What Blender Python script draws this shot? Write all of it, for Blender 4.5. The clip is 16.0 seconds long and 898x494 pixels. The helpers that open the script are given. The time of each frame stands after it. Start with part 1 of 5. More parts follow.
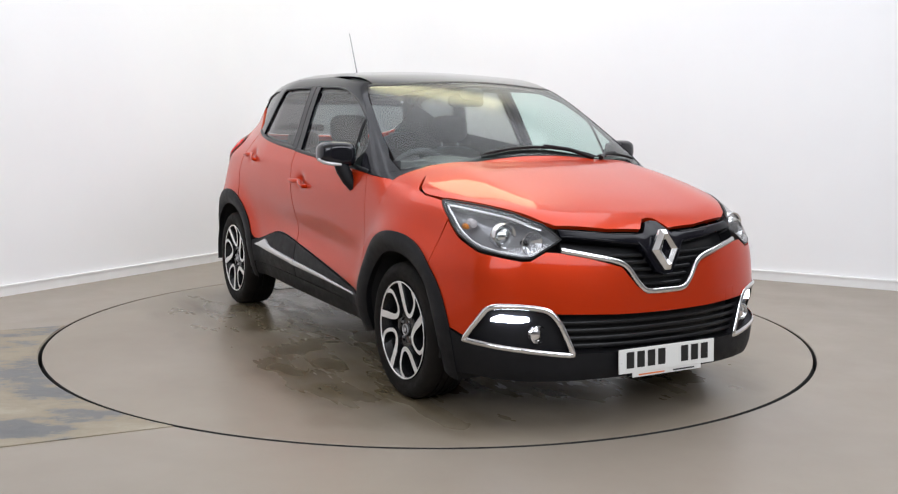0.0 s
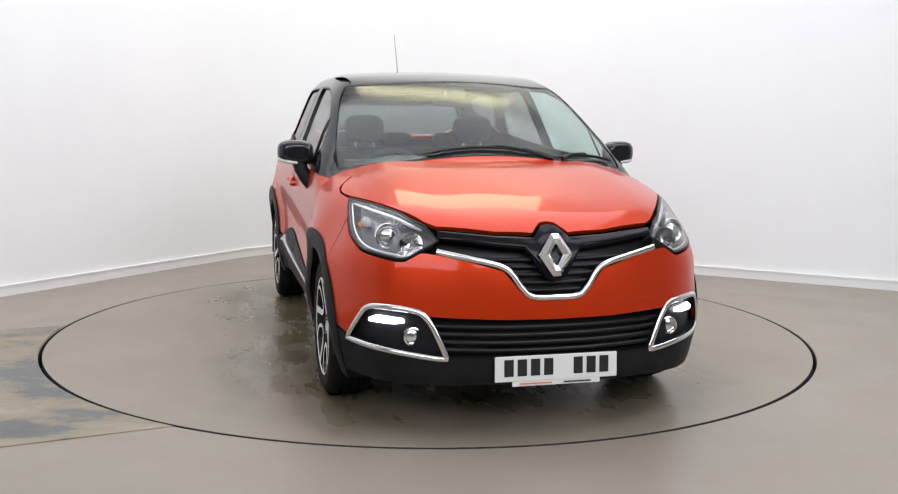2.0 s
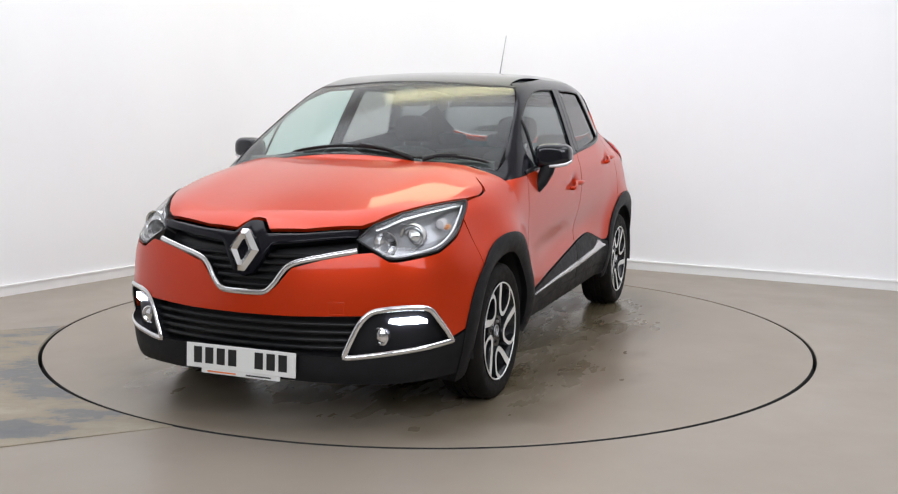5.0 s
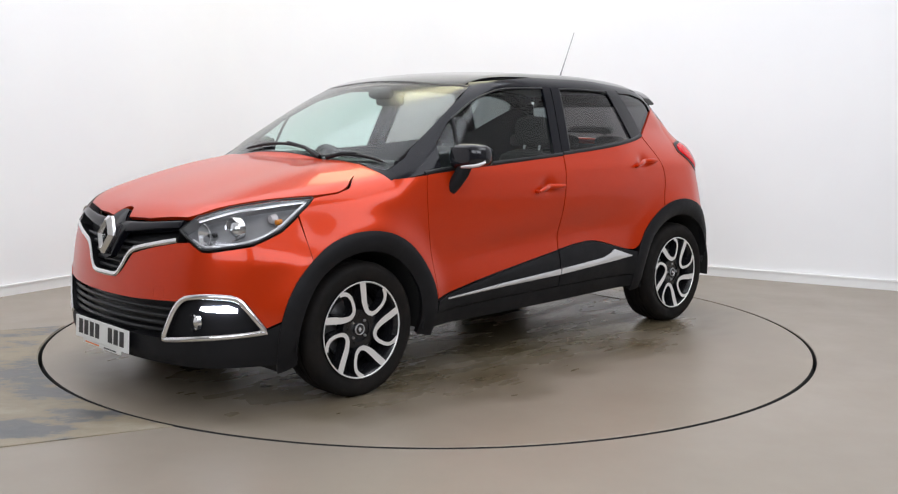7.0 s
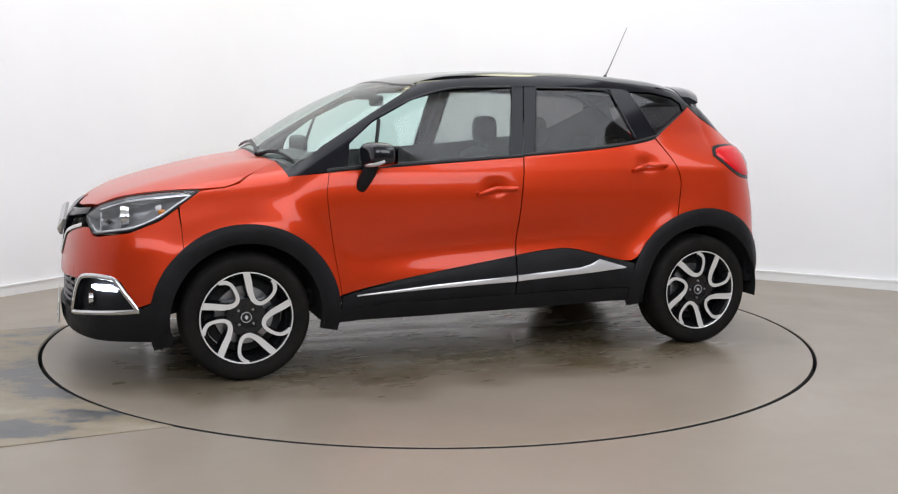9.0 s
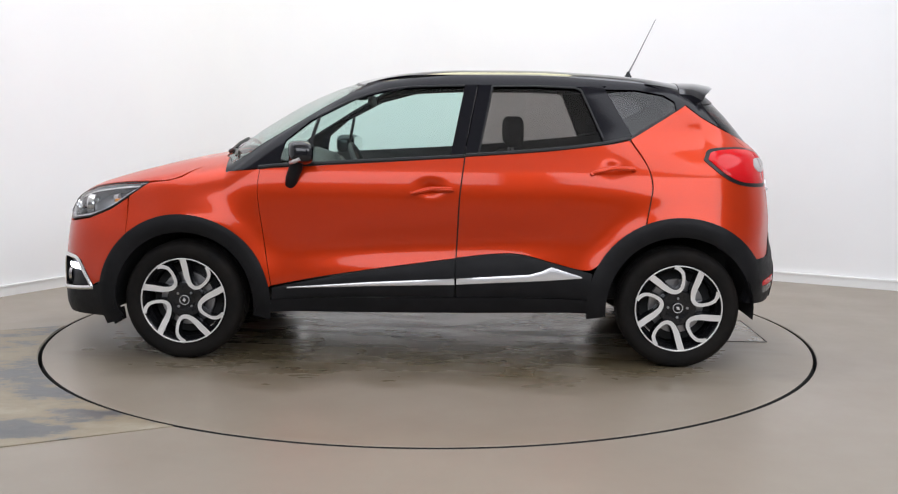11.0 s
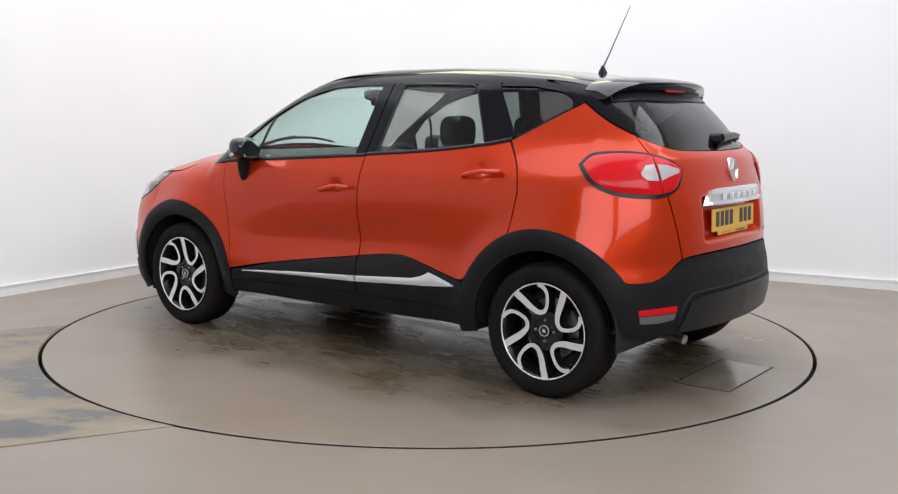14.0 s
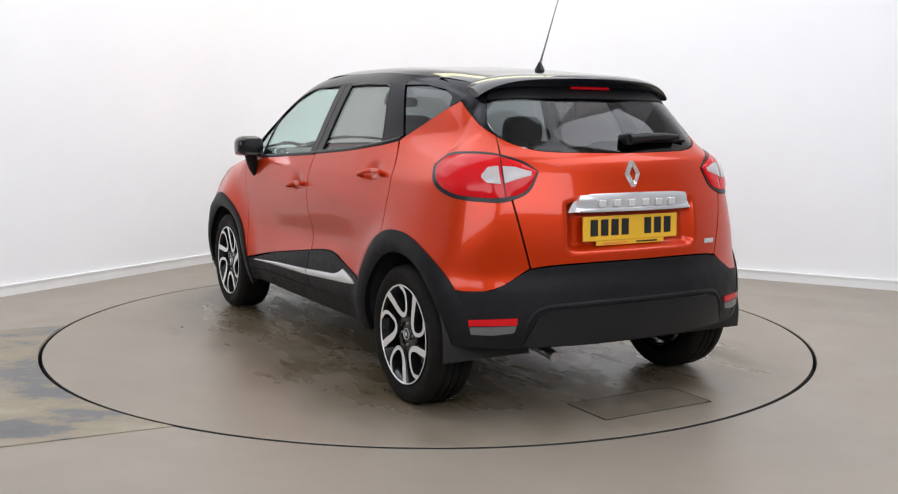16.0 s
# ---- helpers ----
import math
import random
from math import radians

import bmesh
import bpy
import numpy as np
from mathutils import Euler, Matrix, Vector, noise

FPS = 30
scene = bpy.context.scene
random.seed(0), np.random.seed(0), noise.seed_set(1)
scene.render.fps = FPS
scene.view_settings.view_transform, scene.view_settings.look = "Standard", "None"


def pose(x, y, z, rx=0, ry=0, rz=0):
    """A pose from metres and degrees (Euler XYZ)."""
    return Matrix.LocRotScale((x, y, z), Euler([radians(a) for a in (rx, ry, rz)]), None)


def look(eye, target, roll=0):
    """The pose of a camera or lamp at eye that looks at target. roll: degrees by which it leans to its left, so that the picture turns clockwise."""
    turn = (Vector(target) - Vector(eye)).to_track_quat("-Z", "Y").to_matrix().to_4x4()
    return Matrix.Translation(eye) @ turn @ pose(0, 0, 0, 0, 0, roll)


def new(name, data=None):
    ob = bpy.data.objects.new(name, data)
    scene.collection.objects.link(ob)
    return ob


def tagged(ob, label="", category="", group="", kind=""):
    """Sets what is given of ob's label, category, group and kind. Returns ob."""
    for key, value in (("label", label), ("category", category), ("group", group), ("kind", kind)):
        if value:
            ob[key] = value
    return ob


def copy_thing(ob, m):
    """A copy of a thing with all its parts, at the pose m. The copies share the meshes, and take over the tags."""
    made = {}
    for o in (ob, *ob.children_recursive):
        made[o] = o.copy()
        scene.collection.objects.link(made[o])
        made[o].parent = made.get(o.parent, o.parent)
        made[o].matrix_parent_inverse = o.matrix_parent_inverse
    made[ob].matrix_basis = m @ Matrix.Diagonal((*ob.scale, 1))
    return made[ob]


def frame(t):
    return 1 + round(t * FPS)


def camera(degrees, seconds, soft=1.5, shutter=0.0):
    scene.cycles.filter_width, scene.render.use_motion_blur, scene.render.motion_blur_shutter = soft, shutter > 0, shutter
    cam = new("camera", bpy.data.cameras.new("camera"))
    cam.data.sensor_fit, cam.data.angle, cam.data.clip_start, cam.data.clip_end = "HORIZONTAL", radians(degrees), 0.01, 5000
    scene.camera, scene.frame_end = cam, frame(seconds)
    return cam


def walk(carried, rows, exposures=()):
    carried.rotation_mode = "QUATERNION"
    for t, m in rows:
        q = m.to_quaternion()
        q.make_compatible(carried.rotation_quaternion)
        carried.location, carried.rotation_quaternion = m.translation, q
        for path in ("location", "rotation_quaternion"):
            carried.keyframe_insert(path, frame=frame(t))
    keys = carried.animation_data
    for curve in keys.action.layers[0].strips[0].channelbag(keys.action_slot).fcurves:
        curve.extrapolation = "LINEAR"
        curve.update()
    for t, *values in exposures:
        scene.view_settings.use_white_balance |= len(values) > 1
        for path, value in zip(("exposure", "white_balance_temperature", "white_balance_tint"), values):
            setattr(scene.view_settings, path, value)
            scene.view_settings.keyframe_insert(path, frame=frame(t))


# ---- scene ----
# ---------------- camera ----------------
cam = camera(48.6, 16.0, soft=1.2)
EYE = pose(0, -6.063, 1.312, 82.48, 0, -1.047) @ pose(0, 0, 0, 0, 0, 0.578)
walk(cam, [(0.0, EYE), (16.0, EYE)], [(0.0, 0.0, 6500, 10), (16.0, 0.0, 6500, 10)])

# ---------------- light ----------------
world = bpy.data.worlds.new("studio_world")
scene.world = world
world.use_nodes = True
world.node_tree.nodes["Background"].inputs[0].default_value = (0.75, 0.8, 0.9, 1)
world.node_tree.nodes["Background"].inputs[1].default_value = 0.05


def soft_lamp(place, sx, sy, watts, colour):
    """A large diffused area lamp."""
    lamp = bpy.data.lights.new("soft_area_lamp", "AREA")
    lamp.shape, lamp.size, lamp.size_y = "RECTANGLE", sx, sy
    lamp.energy, lamp.color = watts, colour
    ob = new("soft_area_lamp", lamp)
    ob.matrix_world = place
    return ob


COOL = (0.89, 0.925, 1.0)
WARM = (1.0, 0.96, 0.62)
# two softboxes added behind the camera, a bank of lamps high on either side, one panel overhead and a warm ceiling lamp
# no such source shows in reflections; added to light walls and car
soft_lamp(look((-2.4, -7.4, 3.3), (-1.5, 3.0, 0.2)), 5.0, 2.3, 148, COOL)
soft_lamp(look((3.2, -6.4, 3.3), (1.5, 3.0, 0.2)), 5.0, 2.3, 156, COOL)
soft_lamp(look((3.0, -1.8, 3.9), (-3.0, 1.0, -2.5)), 3.5, 1.6, 56, COOL)
soft_lamp(look((-2.8, 0.2, 3.9), (2.6, 2.0, -2.5)), 3.5, 1.6, 34, COOL)
soft_lamp(pose(0.0, 0.0, 4.56), 5.0, 3.6, 118, COOL)
soft_lamp(look((0.2, 2.35, 4.45), (0.1, 0.9, 0.3)), 2.4, 0.9, 30, WARM)


# ---------------- materials ----------------
def mat(name, base, rough=0.5, metal=0.0, coat=0.0, spec=0.5):
    m = bpy.data.materials.new(name)
    m.use_nodes = True
    b = m.node_tree.nodes["Principled BSDF"]
    b.inputs["Base Color"].default_value = (*base, 1)
    b.inputs["Roughness"].default_value = rough
    b.inputs["Metallic"].default_value = metal
    b.inputs["Coat Weight"].default_value = coat
    b.inputs["Coat Roughness"].default_value = 0.03
    b.inputs["Specular IOR Level"].default_value = spec
    return m


def nd(m, kind, **kw):
    n = m.node_tree.nodes.new(kind)
    for k, v in kw.items():
        if k in n.inputs:
            n.inputs[k].default_value = v
    return n


def ln(m, a, out, b, inp):
    m.node_tree.links.new(a.outputs[out], b.inputs[inp])


def bsdf(m):
    return m.node_tree.nodes["Principled BSDF"]


def ramp(m, src, out, stops):
    r = m.node_tree.nodes.new("ShaderNodeValToRGB")
    els = r.color_ramp.elements
    while len(els) < len(stops):
        els.new(0.5)
    for e, (pos, col) in zip(els, stops):
        e.position, e.color = pos, (*col, 1)
    ln(m, src, out, r, "Fac")
    return r


def noise_tex(m, scale, detail=4.0, rough=0.6, stretch=None):
    n = nd(m, "ShaderNodeTexNoise", Scale=scale, Detail=detail, Roughness=rough)
    tc = m.node_tree.nodes.new("ShaderNodeTexCoord")
    if stretch:
        mp = m.node_tree.nodes.new("ShaderNodeMapping")
        mp.inputs["Scale"].default_value = stretch
        ln(m, tc, "Object", mp, "Vector")
        ln(m, mp, "Vector", n, "Vector")
    else:
        ln(m, tc, "Object", n, "Vector")
    return n


def bump(m, src, out, strength, distance):
    b = nd(m, "ShaderNodeBump", Strength=strength, Distance=distance)
    ln(m, src, out, b, "Height")
    ln(m, b, "Normal", bsdf(m), "Normal")


def wear(m, scale, lo, hi, r0=None, r1=None, b=0.0):
    """Soft colour variation, gloss variation and fine relief."""
    n = noise_tex(m, scale)
    r = ramp(m, n, "Fac", [(0.3, lo), (0.7, hi)])
    ln(m, r, "Color", bsdf(m), "Base Color")
    if r0 is not None:
        n2 = noise_tex(m, scale * 3.7)
        rr = ramp(m, n2, "Fac", [(0.3, (r0,) * 3), (0.7, (r1,) * 3)])
        ln(m, rr, "Color", bsdf(m), "Roughness")
    if b:
        n3 = noise_tex(m, scale * 60, 2.0)
        bump(m, n3, "Fac", b, 0.002)
    return m


WALL = wear(mat("white_wall_paint", (0.88, 0.88, 0.88), 0.75), 0.8, (0.87, 0.87, 0.88), (0.90, 0.90, 0.90), 0.7, 0.85, 0.04)
SKIRT = wear(mat("white_skirting_gloss", (0.85, 0.85, 0.85), 0.35), 2.0, (0.82, 0.82, 0.81), (0.87, 0.87, 0.86), 0.3, 0.45)
CEIL = wear(mat("ceiling_white", (0.8, 0.8, 0.8), 0.9), 1.0, (0.78, 0.78, 0.78), (0.82, 0.82, 0.82))
FLOOR = wear(mat("grey_floor_paint", (0.25, 0.23, 0.2), 0.3), 0.7, (0.276, 0.236, 0.190), (0.312, 0.270, 0.220), 0.34, 0.44, 0.05)


def worn_floor():
    m = mat("worn_floor_patch", (0.1, 0.1, 0.1), 0.4)
    n = noise_tex(m, 2.1, 12.0, 0.70, (0.8, 1.5, 1))
    r = ramp(m, n, "Fac", [(0.36, (0.070, 0.074, 0.080)), (0.455, (0.110, 0.110, 0.110)), (0.475, (0.18, 0.165, 0.14)), (0.52, (0.26, 0.215, 0.145)), (0.64, (0.34, 0.30, 0.23))])
    ln(m, r, "Color", bsdf(m), "Base Color")
    rr = ramp(m, n, "Fac", [(0.4, (0.3,) * 3), (0.6, (0.55,) * 3)])
    ln(m, rr, "Color", bsdf(m), "Roughness")
    bump(m, n, "Fac", 0.2, 0.004)
    return m


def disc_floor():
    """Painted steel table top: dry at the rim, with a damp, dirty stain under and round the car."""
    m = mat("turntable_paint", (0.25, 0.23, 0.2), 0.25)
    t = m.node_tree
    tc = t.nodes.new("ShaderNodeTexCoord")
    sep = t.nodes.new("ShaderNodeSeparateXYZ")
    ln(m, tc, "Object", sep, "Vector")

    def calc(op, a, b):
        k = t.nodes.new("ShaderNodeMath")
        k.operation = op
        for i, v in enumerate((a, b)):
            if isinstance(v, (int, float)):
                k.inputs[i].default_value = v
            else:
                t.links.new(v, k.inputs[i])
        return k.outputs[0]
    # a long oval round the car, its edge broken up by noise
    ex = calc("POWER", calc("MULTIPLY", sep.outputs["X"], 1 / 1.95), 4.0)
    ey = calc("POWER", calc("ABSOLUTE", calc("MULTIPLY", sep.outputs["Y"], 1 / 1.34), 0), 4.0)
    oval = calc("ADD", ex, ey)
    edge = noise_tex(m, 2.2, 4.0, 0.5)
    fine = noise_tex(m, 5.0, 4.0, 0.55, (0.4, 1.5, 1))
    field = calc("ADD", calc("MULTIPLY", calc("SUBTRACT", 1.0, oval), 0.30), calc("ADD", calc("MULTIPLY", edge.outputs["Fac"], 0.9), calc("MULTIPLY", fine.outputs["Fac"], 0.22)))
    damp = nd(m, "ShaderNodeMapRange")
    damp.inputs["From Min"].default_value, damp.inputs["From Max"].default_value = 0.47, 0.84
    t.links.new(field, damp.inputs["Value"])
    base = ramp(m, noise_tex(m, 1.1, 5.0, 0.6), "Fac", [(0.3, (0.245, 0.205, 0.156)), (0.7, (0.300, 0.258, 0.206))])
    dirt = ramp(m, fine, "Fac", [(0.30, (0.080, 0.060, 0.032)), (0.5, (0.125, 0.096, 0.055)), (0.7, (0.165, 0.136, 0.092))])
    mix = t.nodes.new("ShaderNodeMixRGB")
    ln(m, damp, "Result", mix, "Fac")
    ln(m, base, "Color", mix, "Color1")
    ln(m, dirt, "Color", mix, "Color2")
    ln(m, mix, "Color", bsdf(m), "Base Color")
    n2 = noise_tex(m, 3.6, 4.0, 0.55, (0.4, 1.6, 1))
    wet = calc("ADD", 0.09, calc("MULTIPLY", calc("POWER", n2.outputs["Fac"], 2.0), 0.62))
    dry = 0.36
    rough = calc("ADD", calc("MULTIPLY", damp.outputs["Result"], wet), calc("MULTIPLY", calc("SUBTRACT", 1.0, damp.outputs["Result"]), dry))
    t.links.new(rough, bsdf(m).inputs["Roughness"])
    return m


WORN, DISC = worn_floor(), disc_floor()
GAP = mat("black_gap", (0.01, 0.01, 0.01), 0.8)


def car_paint():
    m = mat("orange_metallic_paint", (0.6, 0.027, 0.004), 0.34, 0.42, 0.55, 0.15)
    bsdf(m).inputs["Coat Roughness"].default_value = 0.06
    n = noise_tex(m, 900, 1.0)
    r = ramp(m, n, "Fac", [(0.3, (0.49, 0.027, 0.0016)), (0.7, (0.585, 0.041, 0.0024))])
    ln(m, r, "Color", bsdf(m), "Base Color")
    return m


PAINT = car_paint()
SATINBLACK = mat("satin_black_paint", (0.005, 0.005, 0.008), 0.12, 0.0, 0.0, 0.22)
# grey stands for the room's unlit side and keeps reflections dark
DARKWALL = wear(mat("unlit_wall_grey", (0.35, 0.35, 0.35), 0.9), 3, (0.33, 0.33, 0.335), (0.37, 0.37, 0.375))
BLACK = mat("gloss_black_paint", (0.008, 0.008, 0.011), 0.10, 0.0, 0.4, 0.4)
PLASTIC = wear(mat("grained_black_plastic", (0.03, 0.03, 0.032), 0.5, spec=0.2), 6.0, (0.006, 0.006, 0.007), (0.0105, 0.0105, 0.012), 0.45, 0.6, 0.15)
SATIN = mat("satin_black_trim", (0.010, 0.010, 0.011), 0.32, spec=0.3)
RUBBER = wear(mat("tyre_rubber", (0.02, 0.02, 0.02), 0.6, spec=0.10), 8.0, (0.007, 0.007, 0.007), (0.015, 0.0125, 0.011), 0.5, 0.75, 0.1)
CHROME = mat("satin_chrome", (0.78, 0.78, 0.78), 0.14, 1.0)
ALLOY = wear(mat("machined_alloy", (0.7, 0.69, 0.67), 0.38, 0.55), 12, (0.80, 0.79, 0.77), (0.86, 0.85, 0.83))
DARKALLOY = mat("black_alloy_paint", (0.008, 0.008, 0.009), 0.25, 0.0, 0.3, 0.3)
SILVER = mat("bright_silver_paint", (0.75, 0.75, 0.76), 0.25, 0.6)
CABIN = wear(mat("dark_cabin_plastic", (0.03, 0.03, 0.03), 0.6), 7, (0.038, 0.038, 0.039), (0.060, 0.060, 0.061), 0.55, 0.7)
FABRIC = wear(mat("dark_seat_fabric", (0.03, 0.03, 0.03), 0.9), 40, (0.012, 0.012, 0.013), (0.024, 0.023, 0.022), 0.85, 0.95, 0.3)
LINER = mat("pale_headliner", (0.45, 0.44, 0.42), 0.9)
UNDER = mat("underbody_black", (0.012, 0.012, 0.012), 0.7)
WHITE = mat("plate_white", (0.75, 0.75, 0.72), 0.35)
YELLOW = mat("plate_yellow", (0.75, 0.42, 0.03), 0.35)
INK = mat("plate_ink", (0.012, 0.012, 0.012), 0.4)
ORANGE_INK = mat("dealer_orange_ink", (0.75, 0.2, 0.05), 0.5)
STEEL = mat("brake_disc_steel", (0.4, 0.4, 0.41), 0.35, 0.9)
MIRROR = mat("mirror_glass", (0.85, 0.87, 0.87), 0.02, 1.0)


def glass_mat(name, tint, rough=0.0):
    """Thin pane: clear tint with real reflection."""
    m = bpy.data.materials.new(name)
    m.use_nodes = True
    t = m.node_tree
    t.nodes.remove(t.nodes["Principled BSDF"])
    tr, gl, mx, lw, pw, ma = (t.nodes.new(k) for k in ("ShaderNodeBsdfTransparent", "ShaderNodeBsdfGlossy", "ShaderNodeMixShader", "ShaderNodeLayerWeight", "ShaderNodeMath", "ShaderNodeMath"))
    tr.inputs[0].default_value = (*tint, 1)
    gl.inputs["Roughness"].default_value = rough
    lw.inputs["Blend"].default_value = 0.5
    pw.operation, pw.inputs[1].default_value = "POWER", 4.0
    ma.operation, ma.inputs[1].default_value, ma.inputs[2].default_value = "MULTIPLY_ADD", 0.85, 0.042
    t.links.new(lw.outputs["Facing"], pw.inputs[0])
    t.links.new(pw.outputs[0], ma.inputs[0])
    t.links.new(ma.outputs[0], mx.inputs[0])
    t.links.new(tr.outputs[0], mx.inputs[1])
    t.links.new(gl.outputs[0], mx.inputs[2])
    t.links.new(mx.outputs[0], t.nodes["Material Output"].inputs[0])
    return m


GLASS = glass_mat("clear_glass", (0.76, 0.90, 0.87))
SCREEN = glass_mat("windscreen_glass", (0.78, 0.90, 0.86), 0.16)
TINT = glass_mat("privacy_glass", (0.44, 0.43, 0.42))
LENS = glass_mat("lamp_lens", (0.95, 0.96, 0.97))
REDLENS = mat("red_lens", (0.60, 0.008, 0.012), 0.12, 0.0, 0.15, 0.2)
PALELENS = mat("pale_lens", (0.48, 0.45, 0.45), 0.2, 0.0, 0.3)
DARKTINT = glass_mat("dark_quarter_glass", (0.20, 0.20, 0.21))
DULLLENS = mat("dull_grey_lens", (0.12, 0.12, 0.12), 0.25)
RODMETAL = mat("aerial_rod_metal", (0.22, 0.22, 0.23), 0.35, 0.6)
AMBER = mat("amber_lens", (0.6, 0.2, 0.02), 0.15)


def glow(name, colour, strength):
    m = mat(name, colour, 0.3)
    bsdf(m).inputs["Emission Color"].default_value = (*colour, 1)
    bsdf(m).inputs["Emission Strength"].default_value = strength
    return m


DRL = glow("daytime_lamp_glow", (0.80, 0.84, 1.0), 14.0)


# ---------------- mesh tools ----------------
def thing(name, label, category, group="", kind=""):
    ob = new(name)
    ob.empty_display_size = 0.1
    return tagged(ob, label, category, group, kind)


def put(name, verts, faces, material, parent=None, label="", smooth=True, crease=50):
    me = bpy.data.meshes.new(name)
    me.from_pydata([tuple(map(float, v)) for v in verts], [], [tuple(int(i) for i in f) for f in faces])
    me.materials.append(material)
    if smooth:
        me.shade_smooth()
        me.set_sharp_from_angle(angle=radians(crease))
    ob = new(name, me)
    ob.parent = parent
    if label:
        tagged(ob, label)
    return ob


def part(name, bm, material, parent, label="", smooth=False, angle=40):
    me = bpy.data.meshes.new(name)
    bm.to_mesh(me)
    bm.free()
    me.materials.append(material)
    if smooth:
        me.shade_smooth()
        me.set_sharp_from_angle(angle=radians(angle))
    ob = new(name, me)
    ob.parent = parent
    if label:
        tagged(ob, label)
    return ob


def box(bm, c, s, m=None, bevel=0.0):
    r = bmesh.ops.create_cube(bm, size=1)["verts"]
    bmesh.ops.scale(bm, vec=s, verts=r)
    if bevel:
        es = list({e for v in r for e in v.link_edges})
        r = bmesh.ops.bevel(bm, geom=es + r, offset=bevel, segments=2, affect="EDGES", profile=0.5)["verts"]
    if m is not None:
        bmesh.ops.transform(bm, matrix=m, verts=r)
    bmesh.ops.translate(bm, vec=c, verts=r)
    return r


def lathe(profile, n, m=None):
    """Verts and faces of a turned form about the y axis; profile rows are (radius, y)."""
    vs, fs = [], []
    k = len(profile)
    for i in range(n):
        a = 2 * math.pi * i / n
        for r, y in profile:
            vs.append(Vector((r * math.cos(a), y, r * math.sin(a))))
    for i in range(n):
        for j in range(k - 1):
            a, b = i * k + j, ((i + 1) % n) * k + j
            fs.append((a, a + 1, b + 1, b))
    if m is not None:
        vs = [m @ v for v in vs]
    return vs, fs


def tube(pts, r, n=8):
    """A round bar along points, with closed ends."""
    pts = [Vector(p) for p in pts]
    rs = r if isinstance(r, (list, tuple)) else [r] * len(pts)
    vs, fs = [], []
    for i, p in enumerate(pts):
        d = (pts[min(i + 1, len(pts) - 1)] - pts[max(i - 1, 0)]).normalized()
        s = d.cross(Vector((0, 0, 1)))
        if s.length < 1e-3:
            s = d.cross(Vector((0, 1, 0)))
        s.normalize()
        t = s.cross(d)
        for j in range(n):
            a = 2 * math.pi * j / n
            vs.append(p + rs[i] * (math.cos(a) * s + math.sin(a) * t))
    for i in range(len(pts) - 1):
        for j in range(n):
            fs.append((i * n + j, i * n + (j + 1) % n, (i + 1) * n + (j + 1) % n, (i + 1) * n + j))
    fs.append(tuple(range(n))[::-1])
    fs.append(tuple(range((len(pts) - 1) * n, len(pts) * n)))
    return vs, fs


def curve_through(pts, n):
    """n even samples along a Catmull-Rom line."""
    p = np.array(pts, float)
    if len(p) == 2:
        return p[0] + np.linspace(0, 1, n)[:, None] * (p[1] - p[0])
    q = np.vstack([2 * p[0] - p[1], p, 2 * p[-1] - p[-2]])
    out = []
    for i in range(1, len(q) - 2):
        t = np.linspace(0, 1, 12, endpoint=False)[:, None]
        a, b, c, d = q[i - 1], q[i], q[i + 1], q[i + 2]
        out.append(0.5 * (2 * b + (c - a) * t + (2 * a - 5 * b + 4 * c - d) * t ** 2 + (3 * b - a - 3 * c + d) * t ** 3))
    out = np.vstack(out + [p[-1:]])
    return even(out, n)


def even(out, n):
    """n even samples along a straight-sided line."""
    out = np.array(out, float)
    s = np.r_[0, np.cumsum(np.linalg.norm(np.diff(out, axis=0), axis=1))]
    w = np.linspace(0, s[-1], n)
    return np.stack([np.interp(w, s, out[:, k]) for k in range(out.shape[1])], 1)


# ---------------- the room ----------------
LEFT_DIR, RIGHT_DIR = Vector((0.540, 0.842, 0)), Vector((0.878, -0.478, 0))
CORNER = Vector((-1.093, 4.056, 0))
HIGH = 4.6
TABLE_R = 2.238


def wall_line():
    """Inner face of the wall from far left, round the coved corner, to far right, then behind the camera."""
    pts = [CORNER - LEFT_DIR * 12.5]
    c = CORNER + (RIGHT_DIR - LEFT_DIR) * 1.3
    for i in range(25):
        a = i / 24 * math.pi / 2
        pts.append(c - RIGHT_DIR * 1.3 * math.cos(a) + LEFT_DIR * 1.3 * math.sin(a))
    pts.append(CORNER + RIGHT_DIR * 12.0)
    return pts


def ribbon(line, z0, z1, thick):
    """A standing band along a line; its front face on the line, thickness outwards or, if negative, inwards."""
    vs, fs = [], []
    k = len(line)
    for i, p in enumerate(line):
        d = (line[min(i + 1, k - 1)] - line[max(i - 1, 0)]).normalized()
        nrm = Vector((-d.y, d.x, 0))
        for q, z in ((p, z0), (p, z1), (p + nrm * thick, z1), (p + nrm * thick, z0)):
            vs.append((q.x, q.y, z))
    for i in range(k - 1):
        a, b = 4 * i, 4 * i + 4
        for j in range(4):
            fs.append((a + j, a + (j + 1) % 4, b + (j + 1) % 4, b + j))
    fs += [(0, 3, 2, 1), (4 * k - 4, 4 * k - 3, 4 * k - 2, 4 * k - 1)]
    return vs, fs


